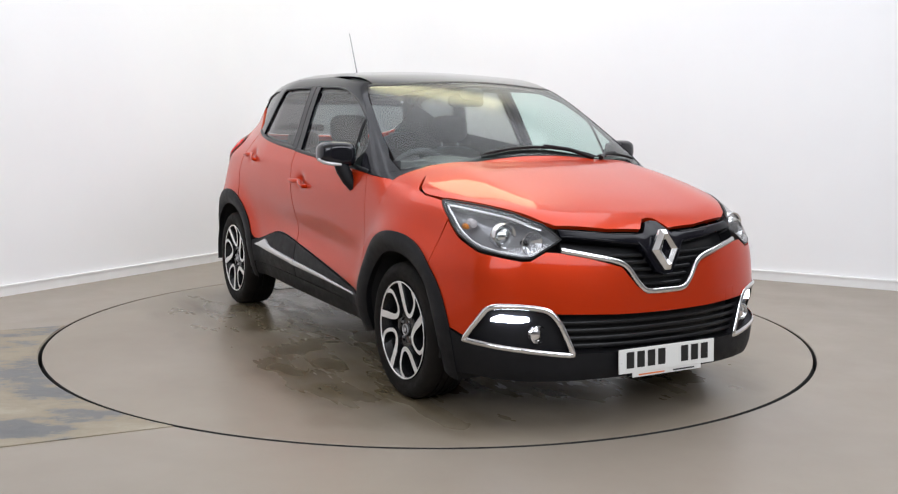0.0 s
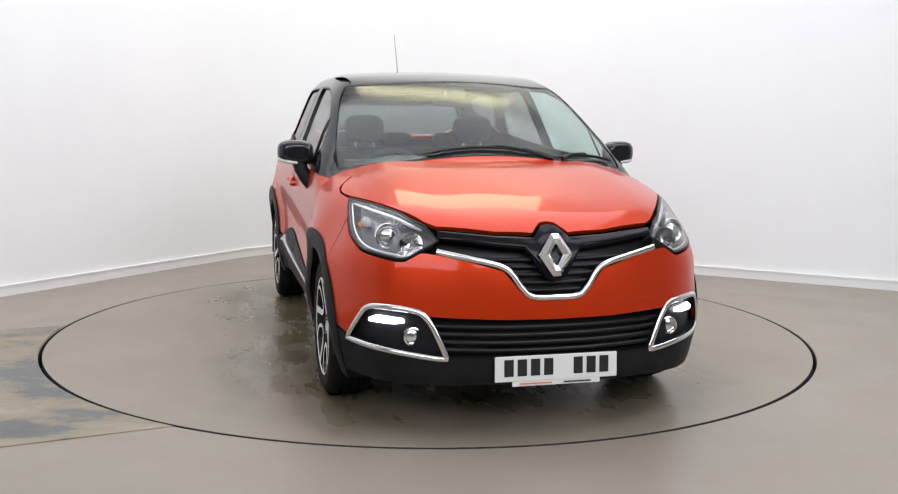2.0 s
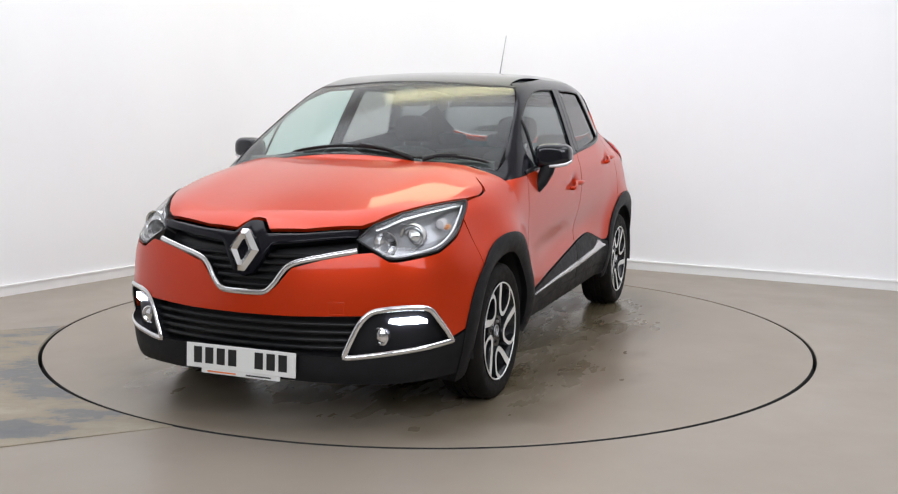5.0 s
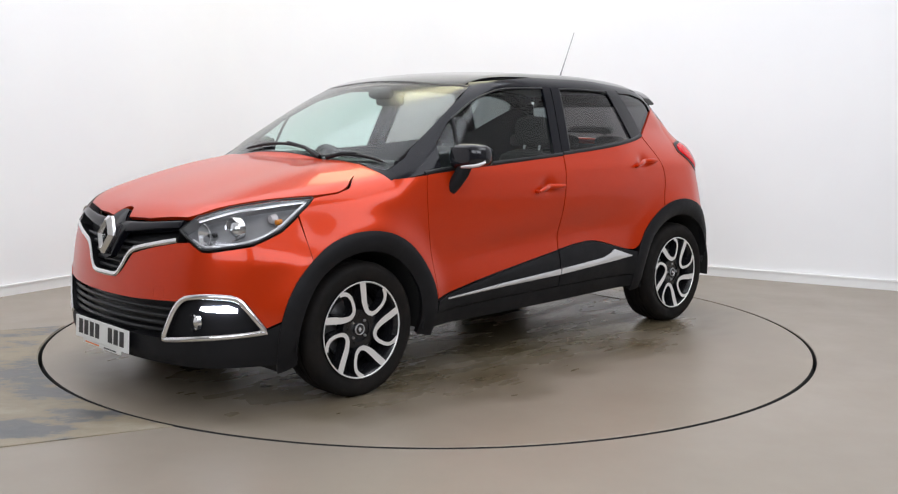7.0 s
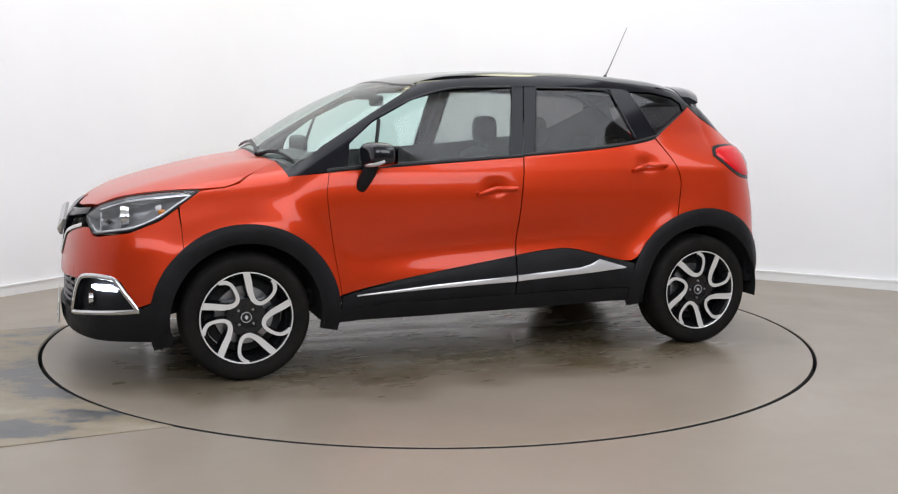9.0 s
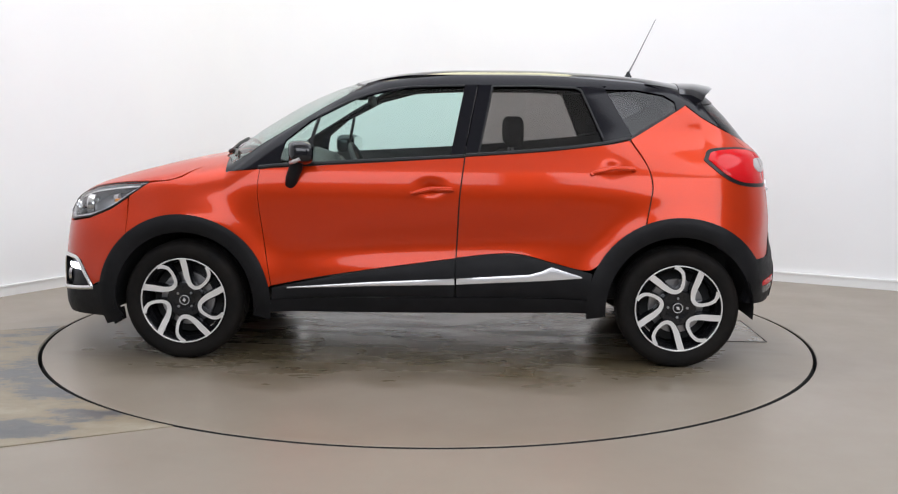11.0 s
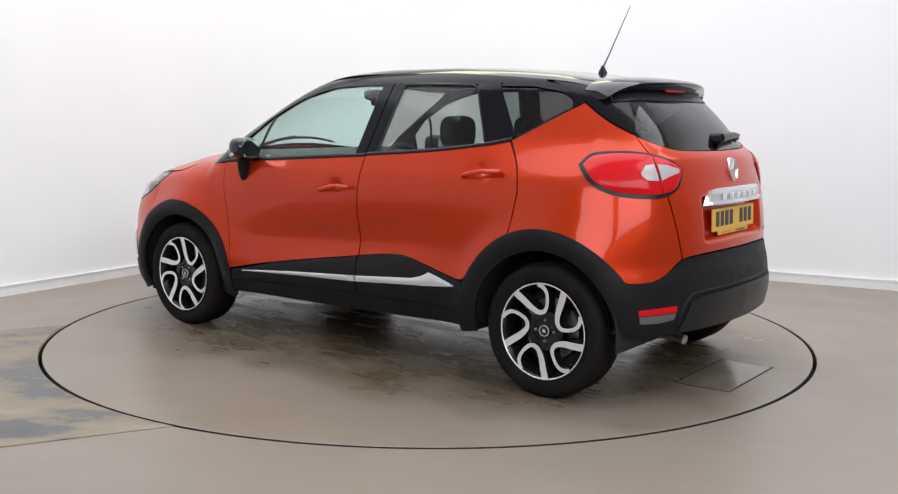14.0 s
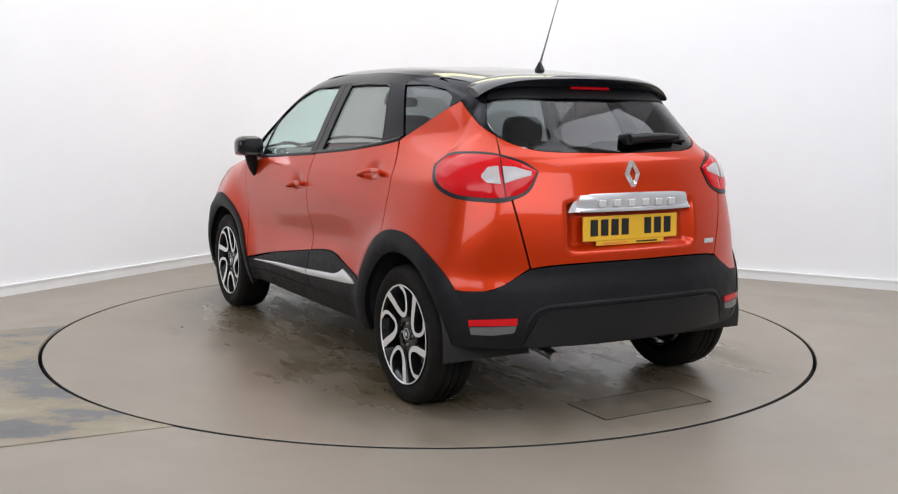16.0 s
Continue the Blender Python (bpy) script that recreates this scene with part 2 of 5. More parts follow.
def build_room():
    line = wall_line()
    tagged(put("wall_back", *ribbon(line, 0, HIGH, 0.12), WALL), "smooth white painted studio wall with a coved corner", "wall", kind="structure")
    e0, e1 = line[-1], line[0]
    back = CORNER + RIGHT_DIR * 12.0 - LEFT_DIR * 12.5
    # unseen walls that close the room; lack of light is in their grey
    tagged(put("wall_right", *ribbon([e0, back], 0, HIGH, 0.12), DARKWALL), "unseen studio wall, coloured grey to stand for the unlit side", "wall", kind="structure")
    tagged(put("wall_front", *ribbon([back, e1], 0, HIGH, 0.12), DARKWALL), "unseen studio wall, coloured grey to stand for the unlit side", "wall", kind="structure")
    sk = tagged(put("baseboard", *ribbon(line, 0, 0.068, -0.018), SKIRT), "white gloss painted skirting board along the wall", "skirting", kind="structure")
    cap = []
    for i, p in enumerate(line):
        d = (line[min(i + 1, len(line) - 1)] - line[max(i - 1, 0)]).normalized()
        cap.append(p - Vector((-d.y, d.x, 0)) * 0.0)
    put("cap_strip", *ribbon(cap, 0.068, 0.080, -0.024), SKIRT, sk)
    j0 = Vector((1.747, 2.512, 0)) - Vector((0.478, 0.878, 0)) * 0.0005
    tagged(put("wall_joint", *ribbon([j0 - RIGHT_DIR * 0.0025, j0 + RIGHT_DIR * 0.0025], 1.30, HIGH, -0.0012), SKIRT), "fine upright joint in the white wall", "joint", kind="structure")
    # ceiling
    c = [CORNER + RIGHT_DIR * a - LEFT_DIR * b for a, b in ((-0.2, -0.2), (12.2, -0.2), (12.2, 12.7), (-0.2, 12.7))]
    vs = [(p.x, p.y, z) for z in (HIGH, HIGH + 0.1) for p in c]
    tagged(put("ceiling", vs, [(0, 1, 2, 3), (7, 6, 5, 4), (0, 4, 5, 1), (1, 5, 6, 2), (2, 6, 7, 3), (3, 7, 4, 0)], CEIL, smooth=False), "plain white ceiling over the studio", "ceiling", kind="structure")
    # floor with a round well for the table
    n = 160
    r1 = TABLE_R + 0.017
    vs, fs = [], []
    for i in range(n):
        a = 2 * math.pi * i / n
        d = Vector((math.cos(a), math.sin(a), 0))
        for r, z in ((14.0, 0.0), (r1 + 0.004, 0.0), (r1 + 0.002, -0.003), (r1 + 0.002, -0.006)):
            vs.append((d.x * r, d.y * r, z))
    for i in range(n):
        for j in range(3):
            a, b = 4 * i + j, 4 * ((i + 1) % n) + j
            fs.append((a, b, b + 1, a + 1))
    tagged(put("floor", vs, fs, FLOOR), "grey-brown painted concrete studio floor, slightly glossy", "floor", kind="structure")
    vs = [(math.cos(2 * math.pi * i / n) * (r1 + 0.02), math.sin(2 * math.pi * i / n) * (r1 + 0.02), -0.09) for i in range(n)]
    tagged(put("turntable_pit", vs, [tuple(range(n))], GAP, smooth=False), "black pit beneath the turntable", "pit", kind="structure")
    # the pit's side, coloured black so the gap reads as shaded
    vs, fs = [], []
    for i in range(n):
        a = 2 * math.pi * i / n
        for r, z in ((r1 + 0.004, -0.004), (r1, -0.006), (r1, -0.09)):
            vs.append((math.cos(a) * r, math.sin(a) * r, z))
    for i in range(n):
        for j in range(2):
            a, b = 3 * i + j, 3 * ((i + 1) % n) + j
            fs.append((a, b, b + 1, a + 1))
    tagged(put("gap_side", vs, fs, GAP), "side of the turntable pit, blackened for the shade in the gap", "seal", kind="structure")
    # worn strip of bare floor that ends at the table's edge
    near, far = (Vector((-1.69, -2.255, 0)), Vector((-1.077, -1.977, 0))), (Vector((-2.589, -0.151, 0)), Vector((-2.242, 0.007, 0)))
    dn, df = (near[1] - near[0]).normalized(), (far[1] - far[0]).normalized()
    rim = []
    a0, a1 = math.atan2(near[1].y, near[1].x), math.atan2(far[1].y, far[1].x) - 2 * math.pi
    for i in range(33):
        a = a0 + (a1 - a0) * i / 32
        rim.append(Vector((math.cos(a), math.sin(a), 0)) * (r1 + 0.006))
    outer = []
    p0, p1 = near[1] - dn * 3.5, far[1] - df * 3.5
    for i in range(33):
        outer.append(p0.lerp(p1, i / 32))
    vs = [(p.x, p.y, z) for row, z in ((rim, 0.004), (outer, 0.004), (rim, 0.0), (outer, 0.0)) for p in row]
    fs = [(i, i + 1, i + 34, i + 33) for i in range(32)] + [(i, i + 66, i + 67, i + 1) for i in range(32)]
    fs += [(0, 33, 99, 66), (32, 98, 131, 65)]
    tagged(put("worn_floor_patch", vs, fs, WORN, smooth=False), "dark worn bare floor strip with scraped tan patches", "floor", kind="structure")


build_room()
# ---------------- the turntable ----------------
def build_table():
    t = thing("turntable", "large round grey-brown painted car turntable, flush with the floor", "turntable")
    n = 200
    prof = [(0.0, 0.0), (0.6, 0.0), (1.2, 0.0), (1.8, 0.0), (TABLE_R - 0.012, 0.0)]

    def ring(prof):
        vs, fs = [], []
        k = len(prof)
        for i in range(n):
            a = 2 * math.pi * i / n
            for r, z in prof:
                vs.append((r * math.cos(a), r * math.sin(a), z))
        for i in range(n):
            for j in range(k - 1):
                a, b = i * k + j, ((i + 1) % n) * k + j
                fs.append((a, a + 1, b + 1, b))
        return vs, fs
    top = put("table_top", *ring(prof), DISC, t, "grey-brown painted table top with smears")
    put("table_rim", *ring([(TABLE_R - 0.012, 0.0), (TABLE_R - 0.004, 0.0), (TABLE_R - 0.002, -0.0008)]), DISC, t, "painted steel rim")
    # black colour stands for shade on the table's edge in the gap
    put("table_edge", *ring([(TABLE_R - 0.002, -0.0008), (TABLE_R, -0.004), (TABLE_R, -0.06), (0.3, -0.065)]), GAP, t, "black underside")
    # access hatch near the car's tail, with a dark joint round it
    x0, x1, y0, y1 = -2.01, -1.725, -0.40, 0.22
    bm = bmesh.new()
    box(bm, ((x0 + x1) / 2, (y0 + y1) / 2, 0.001), (x1 - x0 - 0.012, y1 - y0 - 0.012, 0.004), None, 0.001)
    h = part("access_hatch", bm, HATCH, t, "damp steel hatch plate")
    for c, s in ((((x0 + x1) / 2, y0), (x1 - x0, 0.005)), (((x0 + x1) / 2, y1), (x1 - x0, 0.005)), ((x0, (y0 + y1) / 2), (0.004, y1 - y0)), ((x1, (y0 + y1) / 2), (0.004, y1 - y0))):
        bm = bmesh.new()
        box(bm, (c[0], c[1], 0.001), (s[0], s[1], 0.003))
        part("hatch_joint", bm, GAP, h)
    return t


HATCH = wear(mat("damp_hatch_steel", (0.14, 0.125, 0.10), 0.18), 5, (0.165, 0.140, 0.102), (0.24, 0.205, 0.158), 0.08, 0.22)
turntable = build_table()
# ---------------- the car's skin, as one smooth form ----------------
# x ahead from the middle of the wheelbase, y to the car's left, z up from the ground
def pchip(pts):
    """A monotone smooth curve through (x, y) points."""
    p = np.array(sorted(pts), float)
    x, y = p[:, 0], p[:, 1]
    h, d = np.diff(x), np.diff(y) / np.diff(x)
    m = np.zeros(len(x))
    for i in range(1, len(x) - 1):
        if d[i - 1] * d[i] > 0:
            w1, w2 = 2 * h[i] + h[i - 1], h[i] + 2 * h[i - 1]
            m[i] = (w1 + w2) / (w1 / d[i - 1] + w2 / d[i])
    m[0], m[-1] = d[0], d[-1]

    def f(v):
        v = np.asarray(v, float)
        i = np.clip(np.searchsorted(x, v) - 1, 0, len(h) - 1)
        t = np.clip((v - x[i]) / h[i], -0.5, 1.5)
        return ((2 * t ** 3 - 3 * t ** 2 + 1) * y[i] + (t ** 3 - 2 * t ** 2 + t) * h[i] * m[i]
                + (-2 * t ** 3 + 3 * t ** 2) * y[i + 1] + (t ** 3 - t ** 2) * h[i] * m[i + 1])
    return f


def sstep(a, b, v):
    t = np.clip((v - a) / (b - a), 0, 1)
    return t * t * (3 - 2 * t)


def smin(a, b, k):
    h = np.maximum(k - np.abs(a - b), 0) / k
    return np.minimum(a, b) - h * h * k / 4


HUB_X, HUB_Z = 1.303, 0.322
SIDE = pchip([(0.10, 0.74), (0.25, 0.80), (0.35, 0.832), (0.47, 0.846), (0.60, 0.842), (0.75, 0.850), (0.90, 0.860), (1.0, 0.850),
              (1.08, 0.824), (1.2, 0.776), (1.35, 0.715), (1.48, 0.655), (1.6, 0.58)])
NOSE = pchip([(0.10, 2.07), (0.2, 2.14), (0.27, 2.164), (0.36, 2.167), (0.5, 2.160), (0.58, 2.152), (0.68, 2.136), (0.76, 2.116), (0.84, 2.088),
              (0.9, 2.05), (1.0, 1.98)])
TAIL = pchip([(0.10, -1.78), (0.25, -1.88), (0.35, -1.93), (0.45, -1.945), (0.57, -1.935), (0.66, -1.915), (0.75, -1.912), (0.9, -1.895),
              (1.0, -1.87), (1.12, -1.83), (1.18, -1.77), (1.32, -1.65), (1.44, -1.53), (1.6, -1.37)])
ROOF = pchip([(-1.8, 1.40), (-1.546, 1.487), (-1.29, 1.515), (-1.118, 1.541), (-0.8, 1.566), (-0.484, 1.577), (-0.159, 1.576), (0.17, 1.555),
              (0.37, 1.525), (0.505, 1.489), (0.71, 1.409), (0.952, 1.275), (1.2, 1.105), (1.6, 0.82)])
HOOD = pchip([(0.9, 1.14), (1.16, 1.100), (1.37, 1.066), (1.6, 1.014), (1.8, 0.958), (1.95, 0.905), (2.08, 0.85), (2.2, 0.78)])


def half_width(x, z):
    y = SIDE(z)
    y = y - 0.065 * np.clip((x - 0.7) / 0.84, 0, 1.3) ** 2 * sstep(0.65, 0.9, z)
    y = y - (0.022 + 0.085 * sstep(1.0, 1.25, z)) * np.clip((-0.7 - x) / 0.65, 0, 1.15) ** 1.5 * sstep(0.7, 1.0, z)
    for hx in (HUB_X, -HUB_X):
        d = np.hypot(x - hx, z - HUB_Z)
        y = y + 0.035 * np.exp(-((d - 0.43) / 0.09) ** 2)
    y = y + 0.03 * np.exp(-((x - 1.25) / 0.25) ** 2 - ((z - 0.8) / 0.13) ** 2)
    y = y + 0.012 * np.exp(-((x + 1.3) / 0.3) ** 2 - ((z - 0.88) / 0.12) ** 2)
    y = y - 0.026 * np.exp(-((z - 0.64 + 0.06 * x) / 0.10) ** 2 - ((x + 0.05) / 0.68) ** 4)
    for hx, hz in ((-0.005, 0.925), (-0.945, 1.035)):
        y = y - 0.020 * np.exp(-((x - hx) / 0.050) ** 2 - ((z - hz - 0.012) / 0.034) ** 2)
    return y


def top_height(x, y):
    a = np.abs(y)
    roof = ROOF(x) - (0.07 + 0.20 * sstep(0.1, 0.8, x)) * a ** 2
    hood = HOOD(x) - 0.10 * a ** 2 - 0.4 * np.maximum(a - 0.5, 0) ** 2 + 0.010 * np.exp(-((a - 0.5) / 0.14) ** 2)
    return np.where(x > 0.9, np.maximum(roof, hood), roof)


def inside(x, y, z):
    """Positive within the car's outer skin."""
    a = np.abs(y)
    bow = 0.2 * a ** 2 + 0.25 * a ** 4
    f = smin(half_width(x, z) - a, NOSE(z) - 1.15 * bow - x, 0.21)
    dent = 0.045 * sstep(0.37, 0.31, a) * sstep(0.73, 0.765, z) * sstep(0.96, 0.925, z)
    f = smin(f, x - TAIL(z) - 0.92 * bow - dent, 0.11 + 0.12 * sstep(0.6, 0.95, z))
    return smin(f, top_height(x, y) - z, 0.10)


def shoot(o, d):
    """Where rays from inside leave the skin."""
    lo, hi = np.zeros(len(o)), np.full(len(o), 1.6)
    r = np.linspace(0, 1.4, 57)
    best = np.zeros(len(o))
    for v in r:
        p = o + d * v
        best = np.where(inside(p[:, 0], p[:, 1], p[:, 2]) > 0, v, best)
    lo, hi = best, best + 0.025
    for _ in range(34):
        m = (lo + hi) / 2
        p = o + d * m[:, None]
        ins = inside(p[:, 0], p[:, 1], p[:, 2]) > 0
        lo, hi = np.where(ins, m, lo), np.where(ins, hi, m)
    return o + d * lo[:, None]


# One coordinate runs round the left half of the car: from the nose's middle, round the front corner, along the side,
# round the rear corner to the tail's middle.
FX, RX, YC, SC = 1.45, -1.35, 0.35, 0.55
Q1 = YC
Q2 = Q1 + SC * math.pi / 2
Q3 = Q2 + FX - RX
Q4 = Q3 + SC * math.pi / 2
Q5 = Q4 + YC


def round_car(q, z):
    q, z = np.asarray(q, float), np.asarray(z, float)
    o, d = np.zeros((len(q), 3)), np.zeros((len(q), 3))
    o[:, 2] = z
    a = np.clip((q - Q1) / SC, 0, math.pi / 2) + np.clip((q - Q3) / SC, 0, math.pi / 2)
    d[:, 0], d[:, 1] = np.cos(a), np.sin(a)
    o[:, 0] = np.where(q < Q2, FX, np.where(q < Q3, FX - (q - Q2), RX))
    o[:, 1] = np.where(q < Q1, q, np.where(q < Q2, YC, np.where(q < Q3, 0, np.where(q < Q4, YC, Q5 - q))))
    side = (q >= Q2) & (q < Q3)
    o[side, 1] = YC
    return shoot(o, d)


def from_above(x, y):
    """Skin points seen from above."""
    x, y = np.asarray(x, float), np.asarray(y, float)
    o = np.stack([x, y, np.full(len(x), 0.6)], 1)
    d = np.tile([0.0, 0.0, 1.0], (len(x), 1))
    return shoot(o, d)


def side(x, z):
    return (Q2 + FX - x, z)


def front(y, z):
    """The round-the-car place of the nose point with this y and z."""
    q = np.linspace(0, Q2, 300)
    return (float(np.interp(y, round_car(q, np.full(300, z))[:, 1], q)), z)


def rear(y, z):
    q = np.linspace(Q3, Q5, 300)
    ys = round_car(q, np.full(300, z))[:, 1]
    return (float(np.interp(-y, -ys, q)), z)


# ---------------- car body panels ----------------
def snap(pts, n, soft):
    """n samples along a line; unless soft, every corner point is kept."""
    if soft:
        return curve_through(pts, n)
    p = np.array(pts, float)
    s = np.r_[0, np.cumsum(np.linalg.norm(np.diff(p, axis=0), axis=1))]
    w = np.linspace(0, s[-1], n)
    used = {0, n - 1}
    for v in s[1:-1]:
        i = int(np.argmin(np.abs(w - v)))
        if i not in used:
            w[i] = v
            used.add(i)
    return np.stack([np.interp(w, s, p[:, k]) for k in range(p.shape[1])], 1)


def coons(B, T, L=None, R=None, n=30, m=20, soft=""):
    """A net over a four-sided plan: bottom and top run from left to right, left and right from bottom to top."""
    b, t = snap(B, n, "b" in soft), snap(T, n, "t" in soft)
    l = snap(L, m, "l" in soft) if L else snap([B[0], T[0]], m, False)
    r = snap(R, m, "r" in soft) if R else snap([B[-1], T[-1]], m, False)
    u, v = np.linspace(0, 1, n)[:, None, None], np.linspace(0, 1, m)[None, :, None]
    net = (1 - v) * b[:, None] + v * t[:, None] + (1 - u) * l[None] + u * r[None]
    return net - ((1 - u) * (1 - v) * b[0] + u * (1 - v) * b[-1] + (1 - u) * v * t[0] + u * v * t[-1])


def outward(p):
    e = 0.004
    g = np.stack([inside(p[:, 0] + e * (k == 0), p[:, 1] + e * (k == 1), p[:, 2] + e * (k == 2)) - inside(p[:, 0] - e * (k == 0), p[:, 1] - e * (k == 1), p[:, 2] - e * (k == 2))
                  for k in range(3)], 1)
    return -g / np.maximum(np.linalg.norm(g, axis=1), 1e-9)[:, None]


def from_side(x, z):
    x, z = np.asarray(x, float), np.asarray(z, float)
    o = np.stack([x, np.full(len(x), 0.2), z], 1)
    return shoot(o, np.tile([0.0, 1.0, 0.0], (len(x), 1)))


def skin(net, fn, off=0.0, gap=0.0018, deep=0.014, whole=False, mirror=False, bulge=0.0):
    """Lay a plan net on the car's skin: a panel with a turned-in rim. whole: the net's first row lies on the middle line and is mirrored."""
    net = net.copy()
    if gap:
        inner = net.copy()
        if not whole:
            net[0] += gap * unit(inner[1] - inner[0])
        net[-1] += gap * unit(inner[-2] - inner[-1])
        net[:, 0] += gap * unit(inner[:, 1] - inner[:, 0])
        net[:, -1] += gap * unit(inner[:, -2] - inner[:, -1])
    n, m = net.shape[:2]
    p = fn(net[..., 0].ravel(), net[..., 1].ravel())
    nor = outward(p)
    o = off
    if bulge:
        u, v = np.linspace(-1, 1, n)[:, None], np.linspace(-1, 1, m)[None]
        o = off + (bulge * (1 - u ** 4) * (1 - v ** 4)).ravel()[:, None]
    p = (p + nor * o).reshape(n, m, 3)
    nor = nor.reshape(n, m, 3)
    if whole:
        f = np.array([1, -1, 1])
        p[0, :, 1] = 0
        p = np.concatenate([(p * f)[:0:-1], p])
        nor = np.concatenate([(nor * f)[:0:-1], nor])
        n = 2 * n - 1
    vs = p.reshape(-1, 3)
    fs = [(i * m + j, (i + 1) * m + j, (i + 1) * m + j + 1, i * m + j + 1) for i in range(n - 1) for j in range(m - 1)]
    if deep:
        ring = [(i, 0) for i in range(n)] + [(n - 1, j) for j in range(1, m)] + [(i, m - 1) for i in range(n - 2, -1, -1)] + [(0, j) for j in range(m - 2, 0, -1)]
        a = np.array([p[i, j] for i, j in ring])
        c = a - np.array([nor[i, j] for i, j in ring]) * deep
        k, base = len(ring), len(vs)
        vs = np.concatenate([vs, a, c])
        fs += [(base + i, base + k + i, base + k + (i + 1) % k, base + (i + 1) % k) for i in range(k)]
    a, b, c = (vs[i] for i in fs[len(fs) // 3][:3])
    if np.dot(np.cross(b - a, c - a), outward(a[None])[0]) < 0:
        fs = [f[::-1] for f in fs]
    if mirror:
        vs = vs * np.array([1, -1, 1])
        fs = [f[::-1] for f in fs]
    return vs, fs


def unit(v):
    return v / np.maximum(np.linalg.norm(v, axis=-1, keepdims=True), 1e-9)


def both(name, net, fn, material, parent, label="", **kw):
    """The same panel on the car's left and right; parent may be a pair."""
    out = []
    for i, mir in enumerate((False, True)):
        pa = parent[i] if isinstance(parent, (list, tuple)) else parent
        out.append(put(name, *skin(net, fn, mirror=mir, **kw), material, pa, label))
    return out


def band(pts, fn, width, off, n=60, closed=False, flat=0.5, soft=True):
    """A rounded trim strip along a plan line on the skin."""
    if closed:
        pts = list(pts) + [pts[0]]
    q = snap(pts, n, soft)
    if closed:
        q = q[:-1]
    p = fn(q[:, 0], q[:, 1])
    nor = outward(p)
    k = len(p)
    vs, fs = [], []
    w = width if isinstance(width, (list, tuple)) else [width] * 2
    for i in range(k):
        d = unit(p[(i + 1) % k] - p[i - 1]) if closed else unit(p[min(i + 1, k - 1)] - p[max(i - 1, 0)])
        s = np.cross(nor[i], d)
        wi = np.interp(i / (k - 1), np.linspace(0, 1, len(w)), w)
        for a in range(8):
            c, sn = math.cos(a * math.pi / 4), math.sin(a * math.pi / 4)
            vs.append(p[i] + s * c * wi / 2 + nor[i] * (off + sn * wi / 2 * flat))
    for i in range(k if closed else k - 1):
        for a in range(8):
            fs.append((i * 8 + a, i * 8 + (a + 1) % 8, ((i + 1) % k) * 8 + (a + 1) % 8, ((i + 1) % k) * 8 + a))
    if not closed:
        fs += [tuple(range(8)), tuple(range((k - 1) * 8, k * 8))]
    return np.array(vs), fs


def flip(vf):
    v, f = vf
    return np.array([tuple(p) for p in v]) * np.array([1, -1, 1]), [g[::-1] for g in f]


def pairs(name, vf, material, parent, label="", smooth=True):
    """A form given for the car's left side, and its mirror image."""
    pl, pr = parent if isinstance(parent, (list, tuple)) else (parent, parent)
    return [put(name, *vf, material, pl, label, smooth), put(name, *flip(vf), material, pr, label, smooth)]


car = thing("car", "orange hatchback car with gloss black roof, on the turntable", "car")

# lines shared by neighbouring panels
HOOD_EDGE = [(0, 0.868), (0.031, 0.864), (0.078, 0.820), (0.24, 0.827), (0.469, 0.847)]
LAMP_TOP = [(0.463, 0.812), (0.52, 0.862), (0.653, 0.905), (0.80, 0.925), (0.95, 0.936), (1.12, 0.942)]
LAMP_LOW = [(0.463, 0.806), (0.52, 0.771), (0.58, 0.732), (0.614, 0.730), (0.789, 0.757), (0.913, 0.811), (1.011, 0.877), (1.12, 0.942)]
CHROME_LINE = [(0, 0.578), (0.097, 0.582), (0.142, 0.617), (0.21, 0.698), (0.357, 0.738), (0.468, 0.763)]
A_LINE = [(1.825, 0.409), (1.786, 0.656), (1.756, 0.90), (1.768, 1.012)]
B_LINE = [(2.800, 0.565), (2.808, 0.72), (2.818, 0.90), (2.841, 1.092)]
C_LINE = [(3.785, 0.758), (3.810, 0.90), (3.815, 0.976), (3.785, 1.075), (3.706, 1.192)]
GATE_LINE = [(4.69, 0.675), (4.663, 0.77), (4.606, 0.96), (4.544, 1.148), (4.505, 1.229)]


def arch_arc(cx, r, a0, a1, n):
    return [(cx + r * math.cos(radians(a0 + (a1 - a0) * i / n)), HUB_Z + r * math.sin(radians(a0 + (a1 - a0) * i / n))) for i in range(n + 1)]


